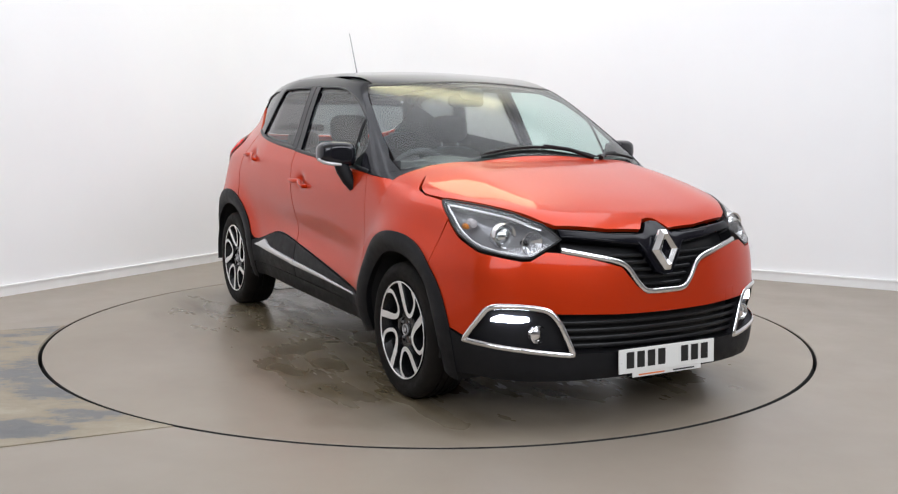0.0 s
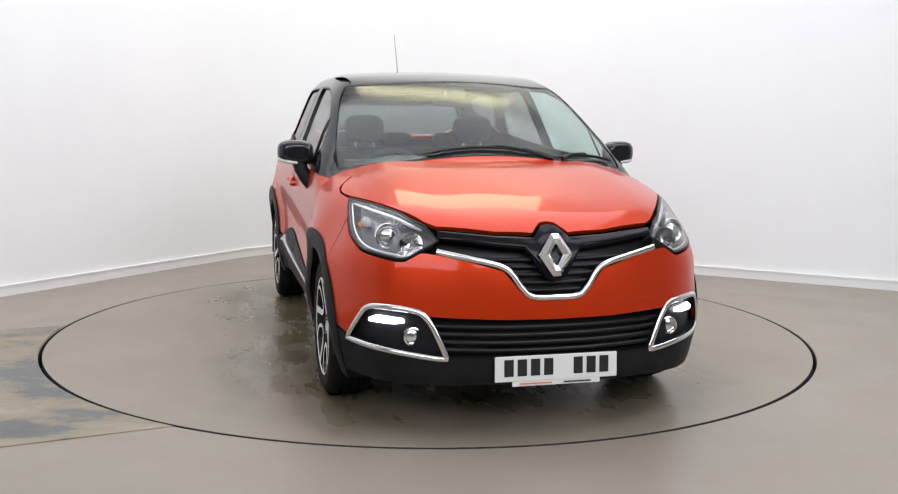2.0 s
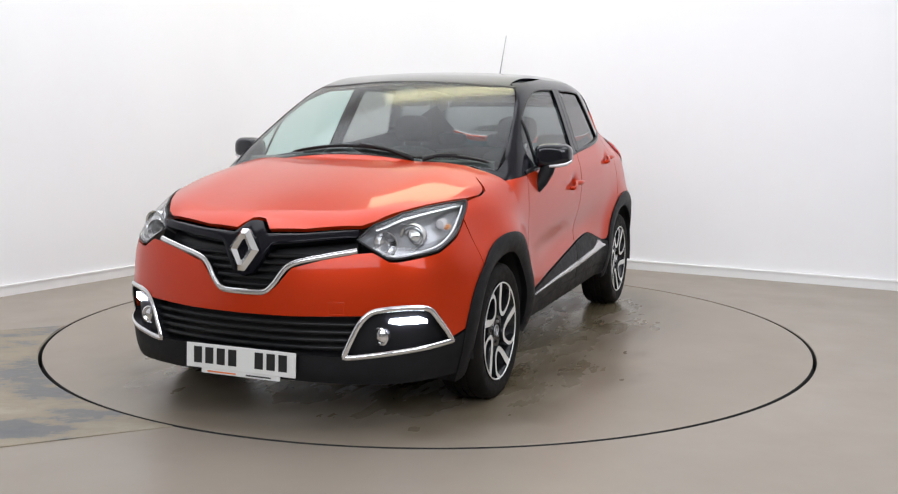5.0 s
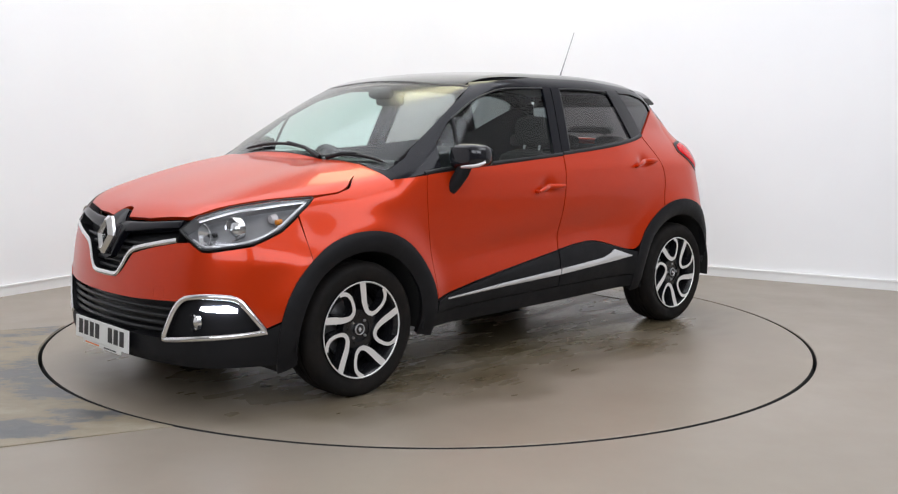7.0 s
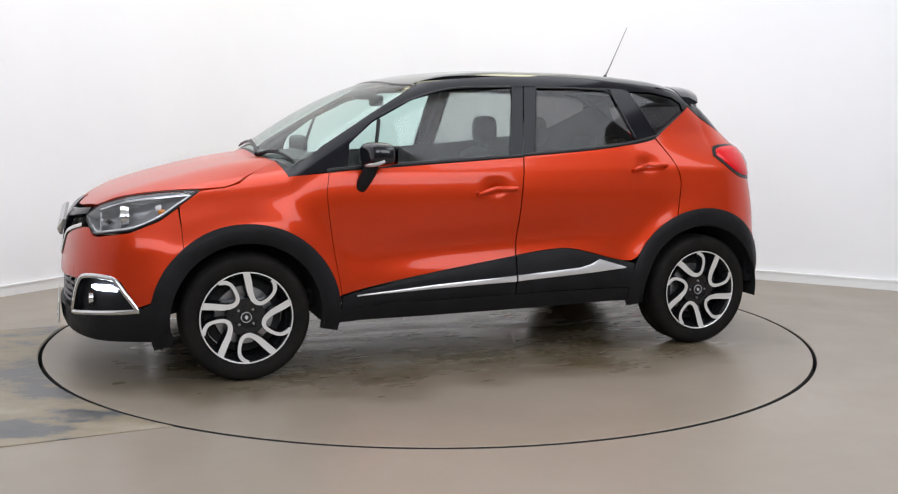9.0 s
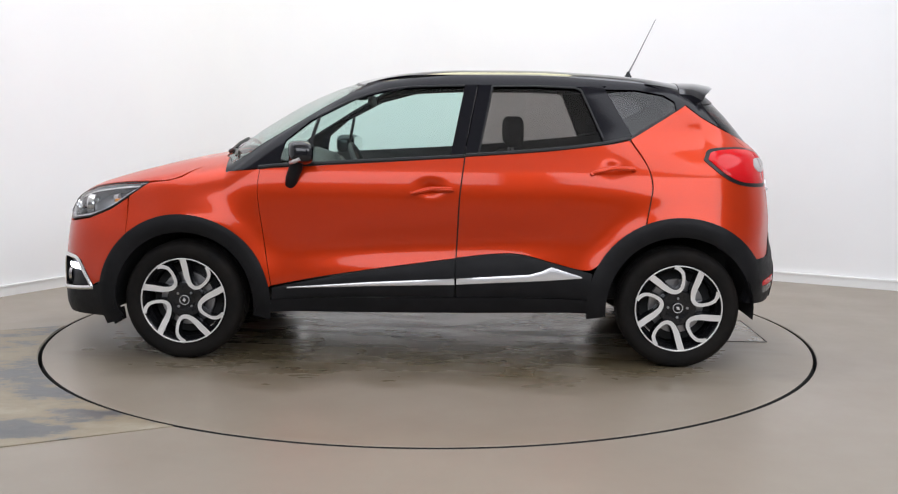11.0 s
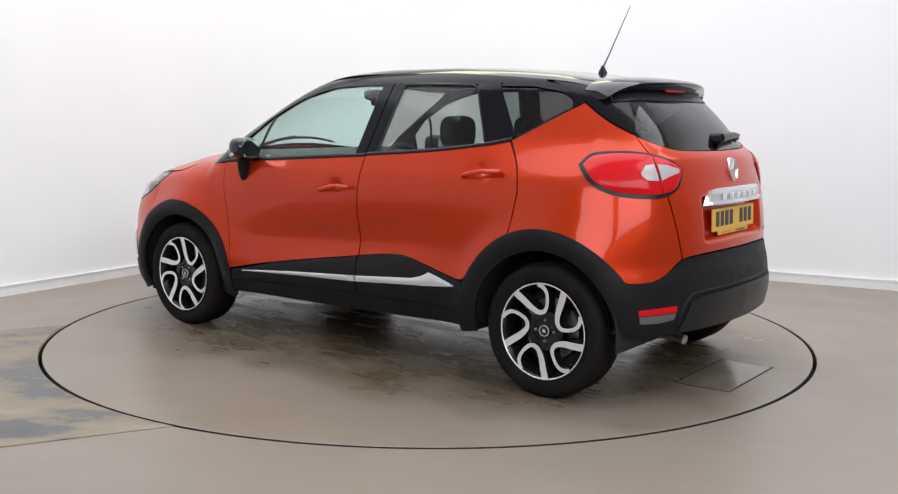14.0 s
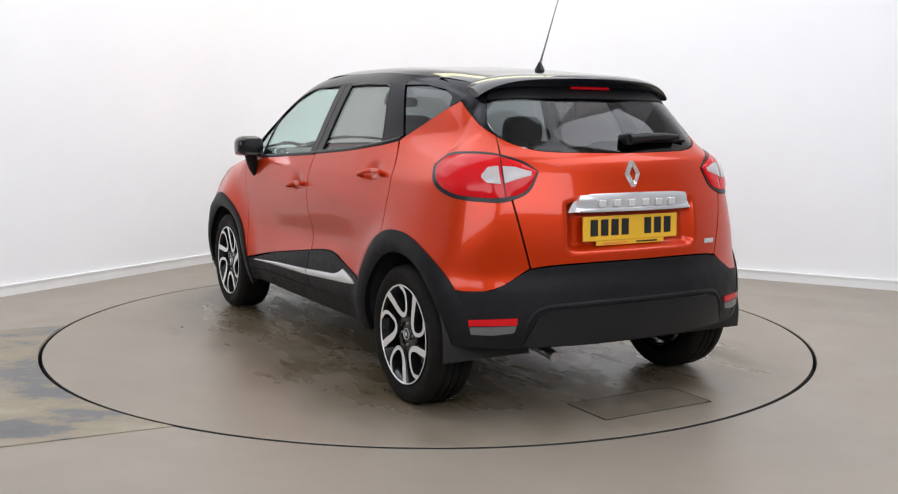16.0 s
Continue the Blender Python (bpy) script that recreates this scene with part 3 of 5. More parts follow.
def body_panels():
    # bonnet, in plan from above
    edge = HOOD_EDGE + [(q, z + 0.004) for q, z in LAMP_TOP[1:]]
    e3 = round_car([q for q, z in edge], [z for q, z in edge])
    fr = [(p[0] - 0.012, p[1]) for p in e3]
    fr[0] = (fr[0][0], 0.0)
    sd = [fr[-1], (1.40, 0.772), (1.33, 0.762), (1.275, 0.722), (1.12, 0.615)]
    bk = [(1.185, 0.0), (1.175, 0.3), (1.15, 0.5), (1.12, 0.615)]
    net = coons(bk, fr, None, sd[::-1], 40, 44, "br")
    hood = put("bonnet", *skin(net, from_above, whole=True, deep=0.02), PAINT, car)
    # front bumper, painted part
    top = [(0, 0.566), (0.097, 0.570), (0.150, 0.606), (0.218, 0.688), (0.357, 0.727), (0.468, 0.752), (0.525, 0.757), (0.585, 0.719), (0.62, 0.718), (0.79, 0.746), (0.915, 0.80), (1.005, 0.862)]
    low = [(0, 0.487), (0.247, 0.489), (0.495, 0.500), (0.535, 0.524), (0.62, 0.541), (0.712, 0.540), (0.762, 0.514), (0.845, 0.392), (0.935, 0.43)]
    edge = [(0.935, 0.43), (0.985, 0.56), (1.055, 0.655), (1.035, 0.76), (1.005, 0.862)]
    bumper = put("front_bumper", *skin(coons(low, top, None, edge, 70, 22, ""), round_car, whole=True), PAINT, car)
    # wings
    low = [(1.055, 0.655), (1.129, 0.715), (1.22, 0.755), (1.325, 0.775), (1.44, 0.765), (1.545, 0.73), (1.62, 0.675), (1.687, 0.605), (1.75, 0.50), (1.80, 0.40), (1.825, 0.405)]
    top = [(1.010, 0.870), (1.125, 0.940), (1.264, 0.955), (1.335, 0.975), (1.384, 1.007), (1.50, 1.062), (1.545, 1.078), (1.575, 1.008), (1.768, 1.026)]
    both("wing", coons(low, top, [(1.055, 0.655), (1.035, 0.76), (1.010, 0.870)], A_LINE[:-1] + [(1.768, 1.026)], 46, 26, "lrb"), round_car, PAINT, car)
    # doors
    low = [(1.829, 0.402), (2.144, 0.464), (2.462, 0.515), (2.800, 0.565)]
    top = [(1.768, 1.026), (1.873, 1.035), (2.335, 1.064), (2.841, 1.096)]
    fd = both("front_door", coons(low, top, A_LINE[:-1] + [(1.768, 1.026)], B_LINE[:-1] + [(2.841, 1.096)], 76, 54, "btlr"), round_car, PAINT, car)
    low = [(2.804, 0.568), (3.0, 0.591), (3.16, 0.588), (3.44, 0.518), (3.53, 0.53), (3.60, 0.623), (3.68, 0.70), (3.785, 0.758)]
    top = [(2.845, 1.100), (3.146, 1.124), (3.553, 1.165), (3.706, 1.192)]
    rd = both("rear_door", coons(low, top, [(2.804, 0.568)] + [(q + 0.004, z) for q, z in B_LINE[1:-1]] + [(2.845, 1.100)], C_LINE, 76, 54, "btlr"), round_car, PAINT, car)
    # rear quarters, up to the tip of the roof pillar
    low = [(3.789, 0.762), (3.90, 0.787), (4.006, 0.792), (4.12, 0.775), (4.23, 0.72), (4.32, 0.64), (4.37, 0.585), (4.53, 0.589), (4.69, 0.675)]
    top = [(3.712, 1.197), (3.87, 1.29), (4.021, 1.380), (4.198, 1.323), (4.382, 1.266), (4.505, 1.229)]
    both("rear_quarter", coons(low, top, [(3.789, 0.762)] + [(q + 0.004, z) for q, z in C_LINE[1:-1]] + [(3.712, 1.197)], GATE_LINE, 46, 40, "blr"), round_car, PAINT, car)
    # tailgate
    low = [(Q5, 0.692), (5.0, 0.692), (4.80, 0.686), (4.695, 0.675)]
    top = [(Q5, 1.156), (5.04, 1.158), (4.80, 1.165), (4.65, 1.188), (4.512, 1.225)]
    gate = put("tailgate", *skin(coons(low, top, None, [(q + 0.006, z) for q, z in GATE_LINE[:-1]] + [(4.512, 1.225)], 54, 50, "btr"), round_car, whole=True), PAINT, car)
    # fuel-cap and towing-eye covers
    put("towing_eye_cover", *band([(0.43, 0.505), (0.43, 0.555), (0.378, 0.555), (0.378, 0.505)], round_car, 0.004, 0.0, 40, True, 0.4, False), PAINT, bumper)
    return hood, bumper, fd, rd, gate


hood, bumper, front_doors, rear_doors, tailgate = body_panels()


def glasshouse():
    # windscreen
    bot = [(1.178, 0.0), (1.165, 0.3), (1.13, 0.56), (1.07, 0.742)]
    top = [(0.455, 0.0), (0.445, 0.25), (0.42, 0.45), (0.365, 0.604)]
    sidel = [(1.07, 0.742), (0.91, 0.732), (0.753, 0.706), (0.588, 0.671), (0.444, 0.628), (0.365, 0.604)]
    ws = put("windscreen", *skin(coons(bot, top, None, sidel, 26, 30, "btr"), from_above, whole=True, off=-0.004, deep=0.0), SCREEN, car)
    ws.visible_shadow = False
    s3 = from_above([p[0] for p in sidel], [p[1] for p in sidel])
    black = band([(0.455, 0.0), (0.445, 0.25), (0.42, 0.45), (0.368, 0.600)], from_above, 0.03, -0.004, 30, flat=0.25)
    pairs("header_trim", black, SATIN, car)
    # black side frame: triangle ahead of the mirror, windscreen pillar and roof rail
    ws_edge = [(Q2 + FX - p[0], p[2]) for p in s3]
    low = [(1.575, 1.003), (1.72, 1.026), (1.868, 1.044), (1.876, 1.11), (1.892, 1.175), (2.021, 1.281), (2.254, 1.400), (2.49, 1.461), (2.835, 1.477), (3.20, 1.476), (3.45, 1.469), (3.62, 1.478), (3.80, 1.470)]
    roof_z = 1.520
    top = [(1.548, 1.08), ws_edge[0], (1.70, ws_edge[0][1] + 0.06), ws_edge[1], ((ws_edge[1][0] + ws_edge[2][0]) / 2, (ws_edge[1][1] + ws_edge[2][1]) / 2), ws_edge[2], ws_edge[3], (2.33, 1.492), (2.80, 1.532), (3.20, 1.530), (3.45, 1.518), (3.62, 1.507), (3.80, 1.492)]
    lowf, topf = np.array(low), np.array(top)
    rows = np.stack([lowf, topf], 1)
    fine = []
    for k in range(len(rows) - 1):
        steps = 4
        for i in range(steps):
            fine.append(rows[k] + (rows[k + 1] - rows[k]) * i / steps)
    fine = np.array(fine + [rows[-1]])
    v = np.linspace(0, 1, 9)[None, :, None]
    net = fine[:, None, 0] * (1 - v) + fine[:, None, 1] * v
    both("side_frame", net, round_car, SATINBLACK, car, "gloss black pillar and roof rail", gap=0.0)
    # roof skin, following the rail's upper line
    rail = [top[-7]] + top[-6:]
    r3 = round_car([q for q, z in rail], [z for q, z in rail])
    out = [(0.362, 0.606)] + [(p[0], p[1]) for p in r3[1:]] + [(-1.30, r3[-1][1] - 0.045), (-1.44, r3[-1][1] - 0.09)]
    mid = [(0.452, 0.0), (-1.475, 0.0)]
    front_edge = [(0.452, 0.0), (0.44, 0.25), (0.415, 0.45), (0.362, 0.606)]
    rear_edge = [(-1.475, 0.0), (-1.47, 0.3), out[-1]]
    net = coons(front_edge, rear_edge, mid, out, 26, 60, "btr")
    roof = put("roof", *skin(net, from_above, whole=True, gap=0.0, deep=0.02), BLACK, car, "gloss black painted roof")
    # side windows
    wb = [(1.868, 1.050), (2.335, 1.080), (2.765, 1.104)]
    wt = [(1.892, 1.172), (2.021, 1.279), (2.254, 1.398), (2.49, 1.459), (2.835, 1.475)]
    g = both("front_window", coons(wb, wt, None, None, 34, 14, "b"), round_car, GLASS, front_doors, "clear front door glass", off=-0.012, deep=0.0, gap=0)
    for o in g:
        o.visible_shadow = False
    rb = [(2.915, 1.120), (3.25, 1.146), (3.515, 1.176), (3.566, 1.2)]
    rt = [(2.982, 1.473), (3.2, 1.474), (3.40, 1.468), (3.448, 1.464)]
    both("rear_window", coons(rb, rt, None, None, 26, 14, ""), round_car, TINT, rear_doors, "dark privacy glass", off=-0.012, deep=0.0, gap=0)
    qb = [(3.722, 1.216), (3.86, 1.296), (3.97, 1.355)]
    qt = [(3.57, 1.462), (3.75, 1.462), (3.90, 1.435)]
    both("quarter_window", coons(qb, qt, None, [(3.97, 1.355), (3.96, 1.40), (3.90, 1.435)], 14, 12, ""), round_car, DARKTINT, car, "dark fixed quarter glass", off=-0.008, deep=0.0, gap=0)
    # black frames round them
    both("door_pillar", coons([(2.765, 1.104), (2.838, 1.112)], [(2.835, 1.477), (2.905, 1.478)], None, None, 5, 14), round_car, SATINBLACK, front_doors, gap=0.0015)
    both("door_pillar", coons([(2.842, 1.112), (2.915, 1.12)], [(2.909, 1.478), (2.982, 1.476)], None, None, 5, 14), round_car, SATINBLACK, rear_doors, gap=0.0015)
    both("rear_pillar", coons([(3.566, 1.185), (3.64, 1.20), (3.722, 1.216)], [(3.448, 1.47), (3.50, 1.474), (3.57, 1.475)], None, None, 9, 14), round_car, SATINBLACK, car, gap=0.0)
    both("quarter_edge", coons([(3.57, 1.46), (3.75, 1.458), (3.90, 1.432), (3.96, 1.398), (3.97, 1.353)], [(3.60, 1.485), (3.80, 1.482), (3.93, 1.457), (4.0, 1.43), (4.03, 1.385)], None, None, 24, 4), round_car, SATINBLACK, car, gap=0.0)
    for line, who in ((([(1.76, 1.034), (1.868, 1.046), (2.335, 1.074), (2.84, 1.104)]), front_doors), (([(2.848, 1.108), (3.25, 1.138), (3.54, 1.172), (3.71, 1.204)]), rear_doors)):
        pairs("waist_seal", band(line, round_car, 0.020, 0.001, 40), SATIN, who)
    pairs("window_bar", band([(2.004, 1.06), (2.03, 1.17), (2.060, 1.295)], round_car, 0.020, -0.008, 16), SATIN, front_doors)
    pairs("window_seal", band([(2.05, 1.300), (2.254, 1.398), (2.49, 1.459), (2.835, 1.474)], round_car, 0.012, -0.002, 40), SATIN, front_doors)
    pairs("window_seal", band([(2.915, 1.122), (2.982, 1.472), (3.2, 1.474), (3.42, 1.467), (3.455, 1.45), (3.565, 1.205)], round_car, 0.012, -0.002, 60, soft=False), SATIN, rear_doors)
    # rear pillar blade, dark, between the quarter and the back window
    low = [(4.021, 1.386), (4.198, 1.329), (4.382, 1.271), (4.50, 1.235)]
    top = [(3.82, 1.487), (4.10, 1.45), (4.33, 1.40), (4.41, 1.29), (4.505, 1.233)]
    both("rear_blade", coons(low, top, [(4.021, 1.386), (3.93, 1.45), (3.82, 1.487)], None, 24, 10, ""), round_car, SATINBLACK, car, "gloss black rear pillar trim")
    # back window
    bot = [(Q5, 1.160), (5.04, 1.162), (4.80, 1.169), (4.65, 1.192), (4.515, 1.231)]
    top = [(Q5, 1.400), (5.0, 1.400), (4.7, 1.398), (4.45, 1.394), (4.335, 1.390)]
    put("rear_window", *skin(coons(bot, top, None, [(4.515, 1.231), (4.415, 1.29), (4.335, 1.390)], 30, 18, "b"), round_car, whole=True, deep=0.0, off=-0.003, gap=0), DARKTINT, tailgate, "dark tinted back window")
    put("glass_header", *skin(coons([(Q5, 1.396), (4.7, 1.394), (4.34, 1.385)], [(Q5, 1.46), (4.7, 1.455), (4.33, 1.43)], None, None, 24, 6), round_car, whole=True, deep=0.02, off=0.002, gap=0), SATIN, tailgate, "black panel under the spoiler")
    return roof


roof = glasshouse()


def spoiler():
    """A thick black lip behind the roof with a high stop lamp under it."""
    vs, fs = [], []
    ys = np.linspace(-0.548, 0.548, 41)
    for y in ys:
        a = abs(y) / 0.548
        back = -1.585 + 0.13 * a ** 2.5
        th = 1 - 0.75 * a ** 3
        x0 = -1.36 + 0.03 * a
        z0 = float(from_above([x0], [abs(y)])[0][2]) + 0.003
        zt = z0 - 0.012 - 0.012 * a ** 2
        row = [(x0, z0), ((x0 + back) / 2, (z0 + zt) / 2 + 0.008), (back + 0.02, zt), (back, zt - 0.012), (back + 0.014, zt - 0.014 - 0.026 * th), (x0 - 0.06 * th, zt - 0.085 * th), (x0 - 0.02 * th, z0 - 0.05 * th)]
        vs += [(x, y, z) for x, z in row]
    k = 7
    for i in range(len(ys) - 1):
        for j in range(k):
            a, b = i * k + j, (i + 1) * k + j
            c, d = i * k + (j + 1) % k, (i + 1) * k + (j + 1) % k
            fs.append((a, b, d, c))
    fs += [tuple(range(k)), tuple(range((len(ys) - 1) * k, len(ys) * k))]
    sp = put("spoiler", vs, fs, BLACK, tailgate, "gloss black roof spoiler")
    sp.data.set_sharp_from_angle(angle=radians(50))
    bm = bmesh.new()
    box(bm, (-1.535, 0, 1.448), (0.016, 0.22, 0.022), pose(0, 0, 0, 0, 35, 0), 0.005)
    part("stop_lamp", bm, REDLENS, sp, "red high stop lamp")


spoiler()
# ---------------- front end ----------------
def at_skin(q, z, off=0.0):
    p = round_car([q], [z])
    return Vector((p + outward(p) * off)[0])


def facing_x(p):
    return Matrix.Translation(p) @ pose(0, 0, 0, 0, 0, -90)


def front_end():
    for mir in (False, True):
        net = coons(LAMP_LOW, LAMP_TOP, None, None, 40, 12, "bt")
        h = put("headlight", *skin(net, round_car, off=-0.06, deep=-0.055, gap=0.004, mirror=mir), HOUSING, car, "clear-lensed headlight with dark housing")
        lens = put("lens", *skin(net, round_car, off=0.0, deep=0.006, gap=0.004, mirror=mir), LENS, h, "clear plastic lens")
        lens.visible_shadow = False
        sg = (lambda vf: flip(vf)) if mir else (lambda vf: vf)
        # projector with its bezel, reflector bowl, indicator, chrome edge strips
        c = facing_x(at_skin(0.695, 0.832, -0.035))
        put("bezel", *sg(lathe([(0.041, -0.03), (0.046, 0.004), (0.053, 0.008), (0.056, 0.0), (0.054, -0.03)], 28, c)), CHROME, h, "chrome projector bezel")
        put("projector", *sg(lathe([(0.0, 0.014), (0.012, 0.0125), (0.024, 0.008), (0.034, 0.0), (0.041, -0.012)], 24, c)), MIRROR, h, "glossy projector lens")
        c = facing_x(at_skin(0.575, 0.798, -0.03))
        put("reflector", *sg(lathe([(0.0, -0.035), (0.02, -0.03), (0.036, -0.014), (0.05, 0.004), (0.054, 0.004)], 16, c)), CHROME, h, "faceted chrome reflector", False)
        c = facing_x(at_skin(0.60, 0.80, -0.03))
        put("bulb", *sg(lathe([(0.0, 0.012), (0.009, 0.008), (0.011, -0.03)], 14, c)), DARKALLOY, h)
        put("indicator", *sg(lathe([(0.0, 0.01), (0.018, 0.006), (0.026, -0.02)], 10, facing_x(at_skin(0.87, 0.872, -0.035)))), PALELENS, h, "pale indicator lens", False)
        put("indicator_bulb", *sg(lathe([(0.0, 0.012), (0.012, 0.006), (0.014, -0.02)], 10, facing_x(at_skin(0.90, 0.855, -0.03)))), AMBER, h, "amber bulb", False)
        low = band([(0.535, 0.772), (0.585, 0.746), (0.62, 0.744), (0.785, 0.772), (0.90, 0.823), (0.995, 0.885), (1.07, 0.928)], round_car, 0.010, -0.012, 50)
        put("light_strip", *sg(low), SILVER, h, "bright lower strip")
        up = band([(0.53, 0.853), (0.655, 0.892), (0.80, 0.912), (0.95, 0.926), (1.06, 0.933)], round_car, 0.018, -0.016, 40)
        put("light_strip", *sg(up), CHROME, h, "chrome upper strip")
        rim = band([(q, z) for q, z in LAMP_LOW[:-1]] + LAMP_TOP[::-1][:-1], round_car, 0.009, 0.0, 120, True, 0.6, False)
        put("lens_edge", *sg(rim), SATIN, h, "black lens edge")
    # upper grille
    top = [(q, z - 0.002) for q, z in HOOD_EDGE]
    g = put("upper_grille", *skin(coons(CHROME_LINE, top, None, None, 40, 10), round_car, whole=True, off=-0.06, deep=-0.058, gap=0.0), SATIN, car, "black grille with horizontal slats")
    cq, cz = np.array(CHROME_LINE).T
    for z in (0.607, 0.640, 0.673, 0.706, 0.737):
        qm = float(np.interp(z, cz, cq)) - 0.012
        l = band([(-0.006, z), (qm * 0.5, z), (qm, z + 0.002)], round_car, 0.017, -0.028, 24, flat=0.7)
        pairs("slat", l, SATIN, g)
    bar = [(0, 0.640), (0.045, 0.655), (0.085, 0.715), (0.115, 0.770), (0.24, 0.783), (0.466, 0.812)]
    put("grille_bar", *skin(coons(bar, top, None, None, 50, 8), round_car, whole=True, off=0.004, deep=0.03, gap=0.003, bulge=0.006), SATINBLACK, g, "gloss black upper bar with badge shield")
    pairs("chrome_strip", band([(-0.004, 0.578)] + CHROME_LINE[1:], round_car, 0.022, 0.004, 70), CHROME, g, "chrome strip under the grille")
    # lower grille
    lg = put("lower_grille", *skin(coons([(0, 0.33), (0.44, 0.334)], [(0, 0.487), (0.495, 0.498)], None, None, 20, 8), round_car, whole=True, off=-0.07, deep=-0.068, gap=0), SATIN, car, "black lower grille with slats")
    for z in (0.458, 0.425, 0.392, 0.359):
        pairs("slat", band([(-0.006, z), (0.2, z), (0.44 + (z - 0.33) * 0.33, z + 0.004)], round_car, 0.019, -0.022, 24, flat=0.8), SATIN, lg)
    low = [(0, 0.222), (0.30, 0.218), (0.60, 0.215), (0.985, 0.225)]
    top = [(0, 0.331), (0.43, 0.333), (0.465, 0.326), (0.62, 0.346), (0.84, 0.378), (0.935, 0.425)]
    lip = put("bumper_skirt", *skin(coons(low, top, None, [(0.985, 0.225), (0.955, 0.33), (0.935, 0.425)], 50, 14, "b"), round_car, whole=True, off=0.003, deep=0.05, gap=0), PLASTIC, car, "grained black bumper skirt")
    pairs("mud_flap", (lambda v: ([tuple(p) for p in v[0]], v[1]))(flat_box((1.72, 0.70, 0.205), (0.012, 0.16, 0.07), 8)), PLASTIC, lip, "", False)
    # fog lamp panels
    low = [(0.42, 0.327), (0.62, 0.349), (0.865, 0.374)]
    top = [(0.49, 0.485), (0.535, 0.524), (0.62, 0.540), (0.712, 0.537), (0.765, 0.505)]
    ring = [(0.433, 0.336), (0.458, 0.405), (0.483, 0.465), (0.515, 0.508), (0.555, 0.524), (0.63, 0.532), (0.705, 0.529), (0.742, 0.515), (0.770, 0.480), (0.836, 0.384), (0.822, 0.373), (0.62, 0.351), (0.448, 0.328)]
    fp = both("fog_lamp_panel", coons(low, top, None, None, 24, 10, "t"), round_car, PLASTIC, car, "black fog lamp panel in a silver surround", off=-0.03, deep=-0.03, gap=0)
    pairs("surround", band(ring, round_car, 0.023, 0.004, 110, True, 0.6), CHROME, fp, "satin silver surround")
    both("running_lamp", coons([(0.585, 0.470), (0.62, 0.462), (0.735, 0.462)], [(0.592, 0.486), (0.70, 0.492), (0.735, 0.476)], None, None, 16, 6, ""), round_car, DRL, fp, "lit white daytime running lamp", off=-0.014, deep=0.012, gap=0)
    c = facing_x(at_skin(0.555, 0.412, -0.028))
    pairs("fog_lamp", lathe([(0.0, 0.006), (0.02, 0.004), (0.031, -0.002), (0.034, 0.008), (0.040, 0.006), (0.042, -0.012)], 24, c), CHROME, fp, "small round fog lamp")
    # badge: a plain bright lozenge
    badge("badge", (2.137, 0, 0.751), 0.0, 13.5, 0.176, 0.148, car)
    number_plate("front_plate", (2.180, 0, 0.292), 0, 0.532, 0.105, WHITE, 3)


def flat_box(c, s, lean=0):
    bm = bmesh.new()
    box(bm, c, s, pose(0, 0, 0, 0, lean, 0), min(s) * 0.3)
    vs = [tuple(v.co) for v in bm.verts]
    bm.verts.index_update()
    fs = [tuple(v.index for v in f.verts) for f in bm.faces]
    bm.free()
    return vs, fs


def badge(name, c, turn, lean, h, w, parent):
    """A hollow six-sided lozenge with folded faces."""
    out = [(-0.11 * w, h / 2), (0.11 * w, h / 2), (w / 2, 0), (0.11 * w, -h / 2), (-0.11 * w, -h / 2), (-w / 2, 0)]
    hole = [(-0.004, h * 0.25), (0.004, h * 0.25), (w * 0.19, 0), (0.004, -h * 0.25), (-0.004, -h * 0.25), (-w * 0.19, 0)]
    mid = [((a + c2) / 2, (b + d) / 2) for (a, b), (c2, d) in zip(out, hole)]
    vs, m = [], Matrix.Translation(c) @ pose(0, 0, 0, 0, 0, turn) @ pose(0, 0, 0, 0, -lean, 0)
    for ringp, x in ((out, 0.004), (mid, 0.022), (hole, 0.010), (hole, -0.01), (out, -0.01)):
        vs += [m @ Vector((x, y, z)) for y, z in ringp]
    fs = [(r * 6 + i, r * 6 + (i + 1) % 6, ((r + 1) % 5) * 6 + (i + 1) % 6, ((r + 1) % 5) * 6 + i) for r in range(5) for i in range(6)]
    return put(name, vs, fs, CHROME, parent, "plain bright metal lozenge badge", False)


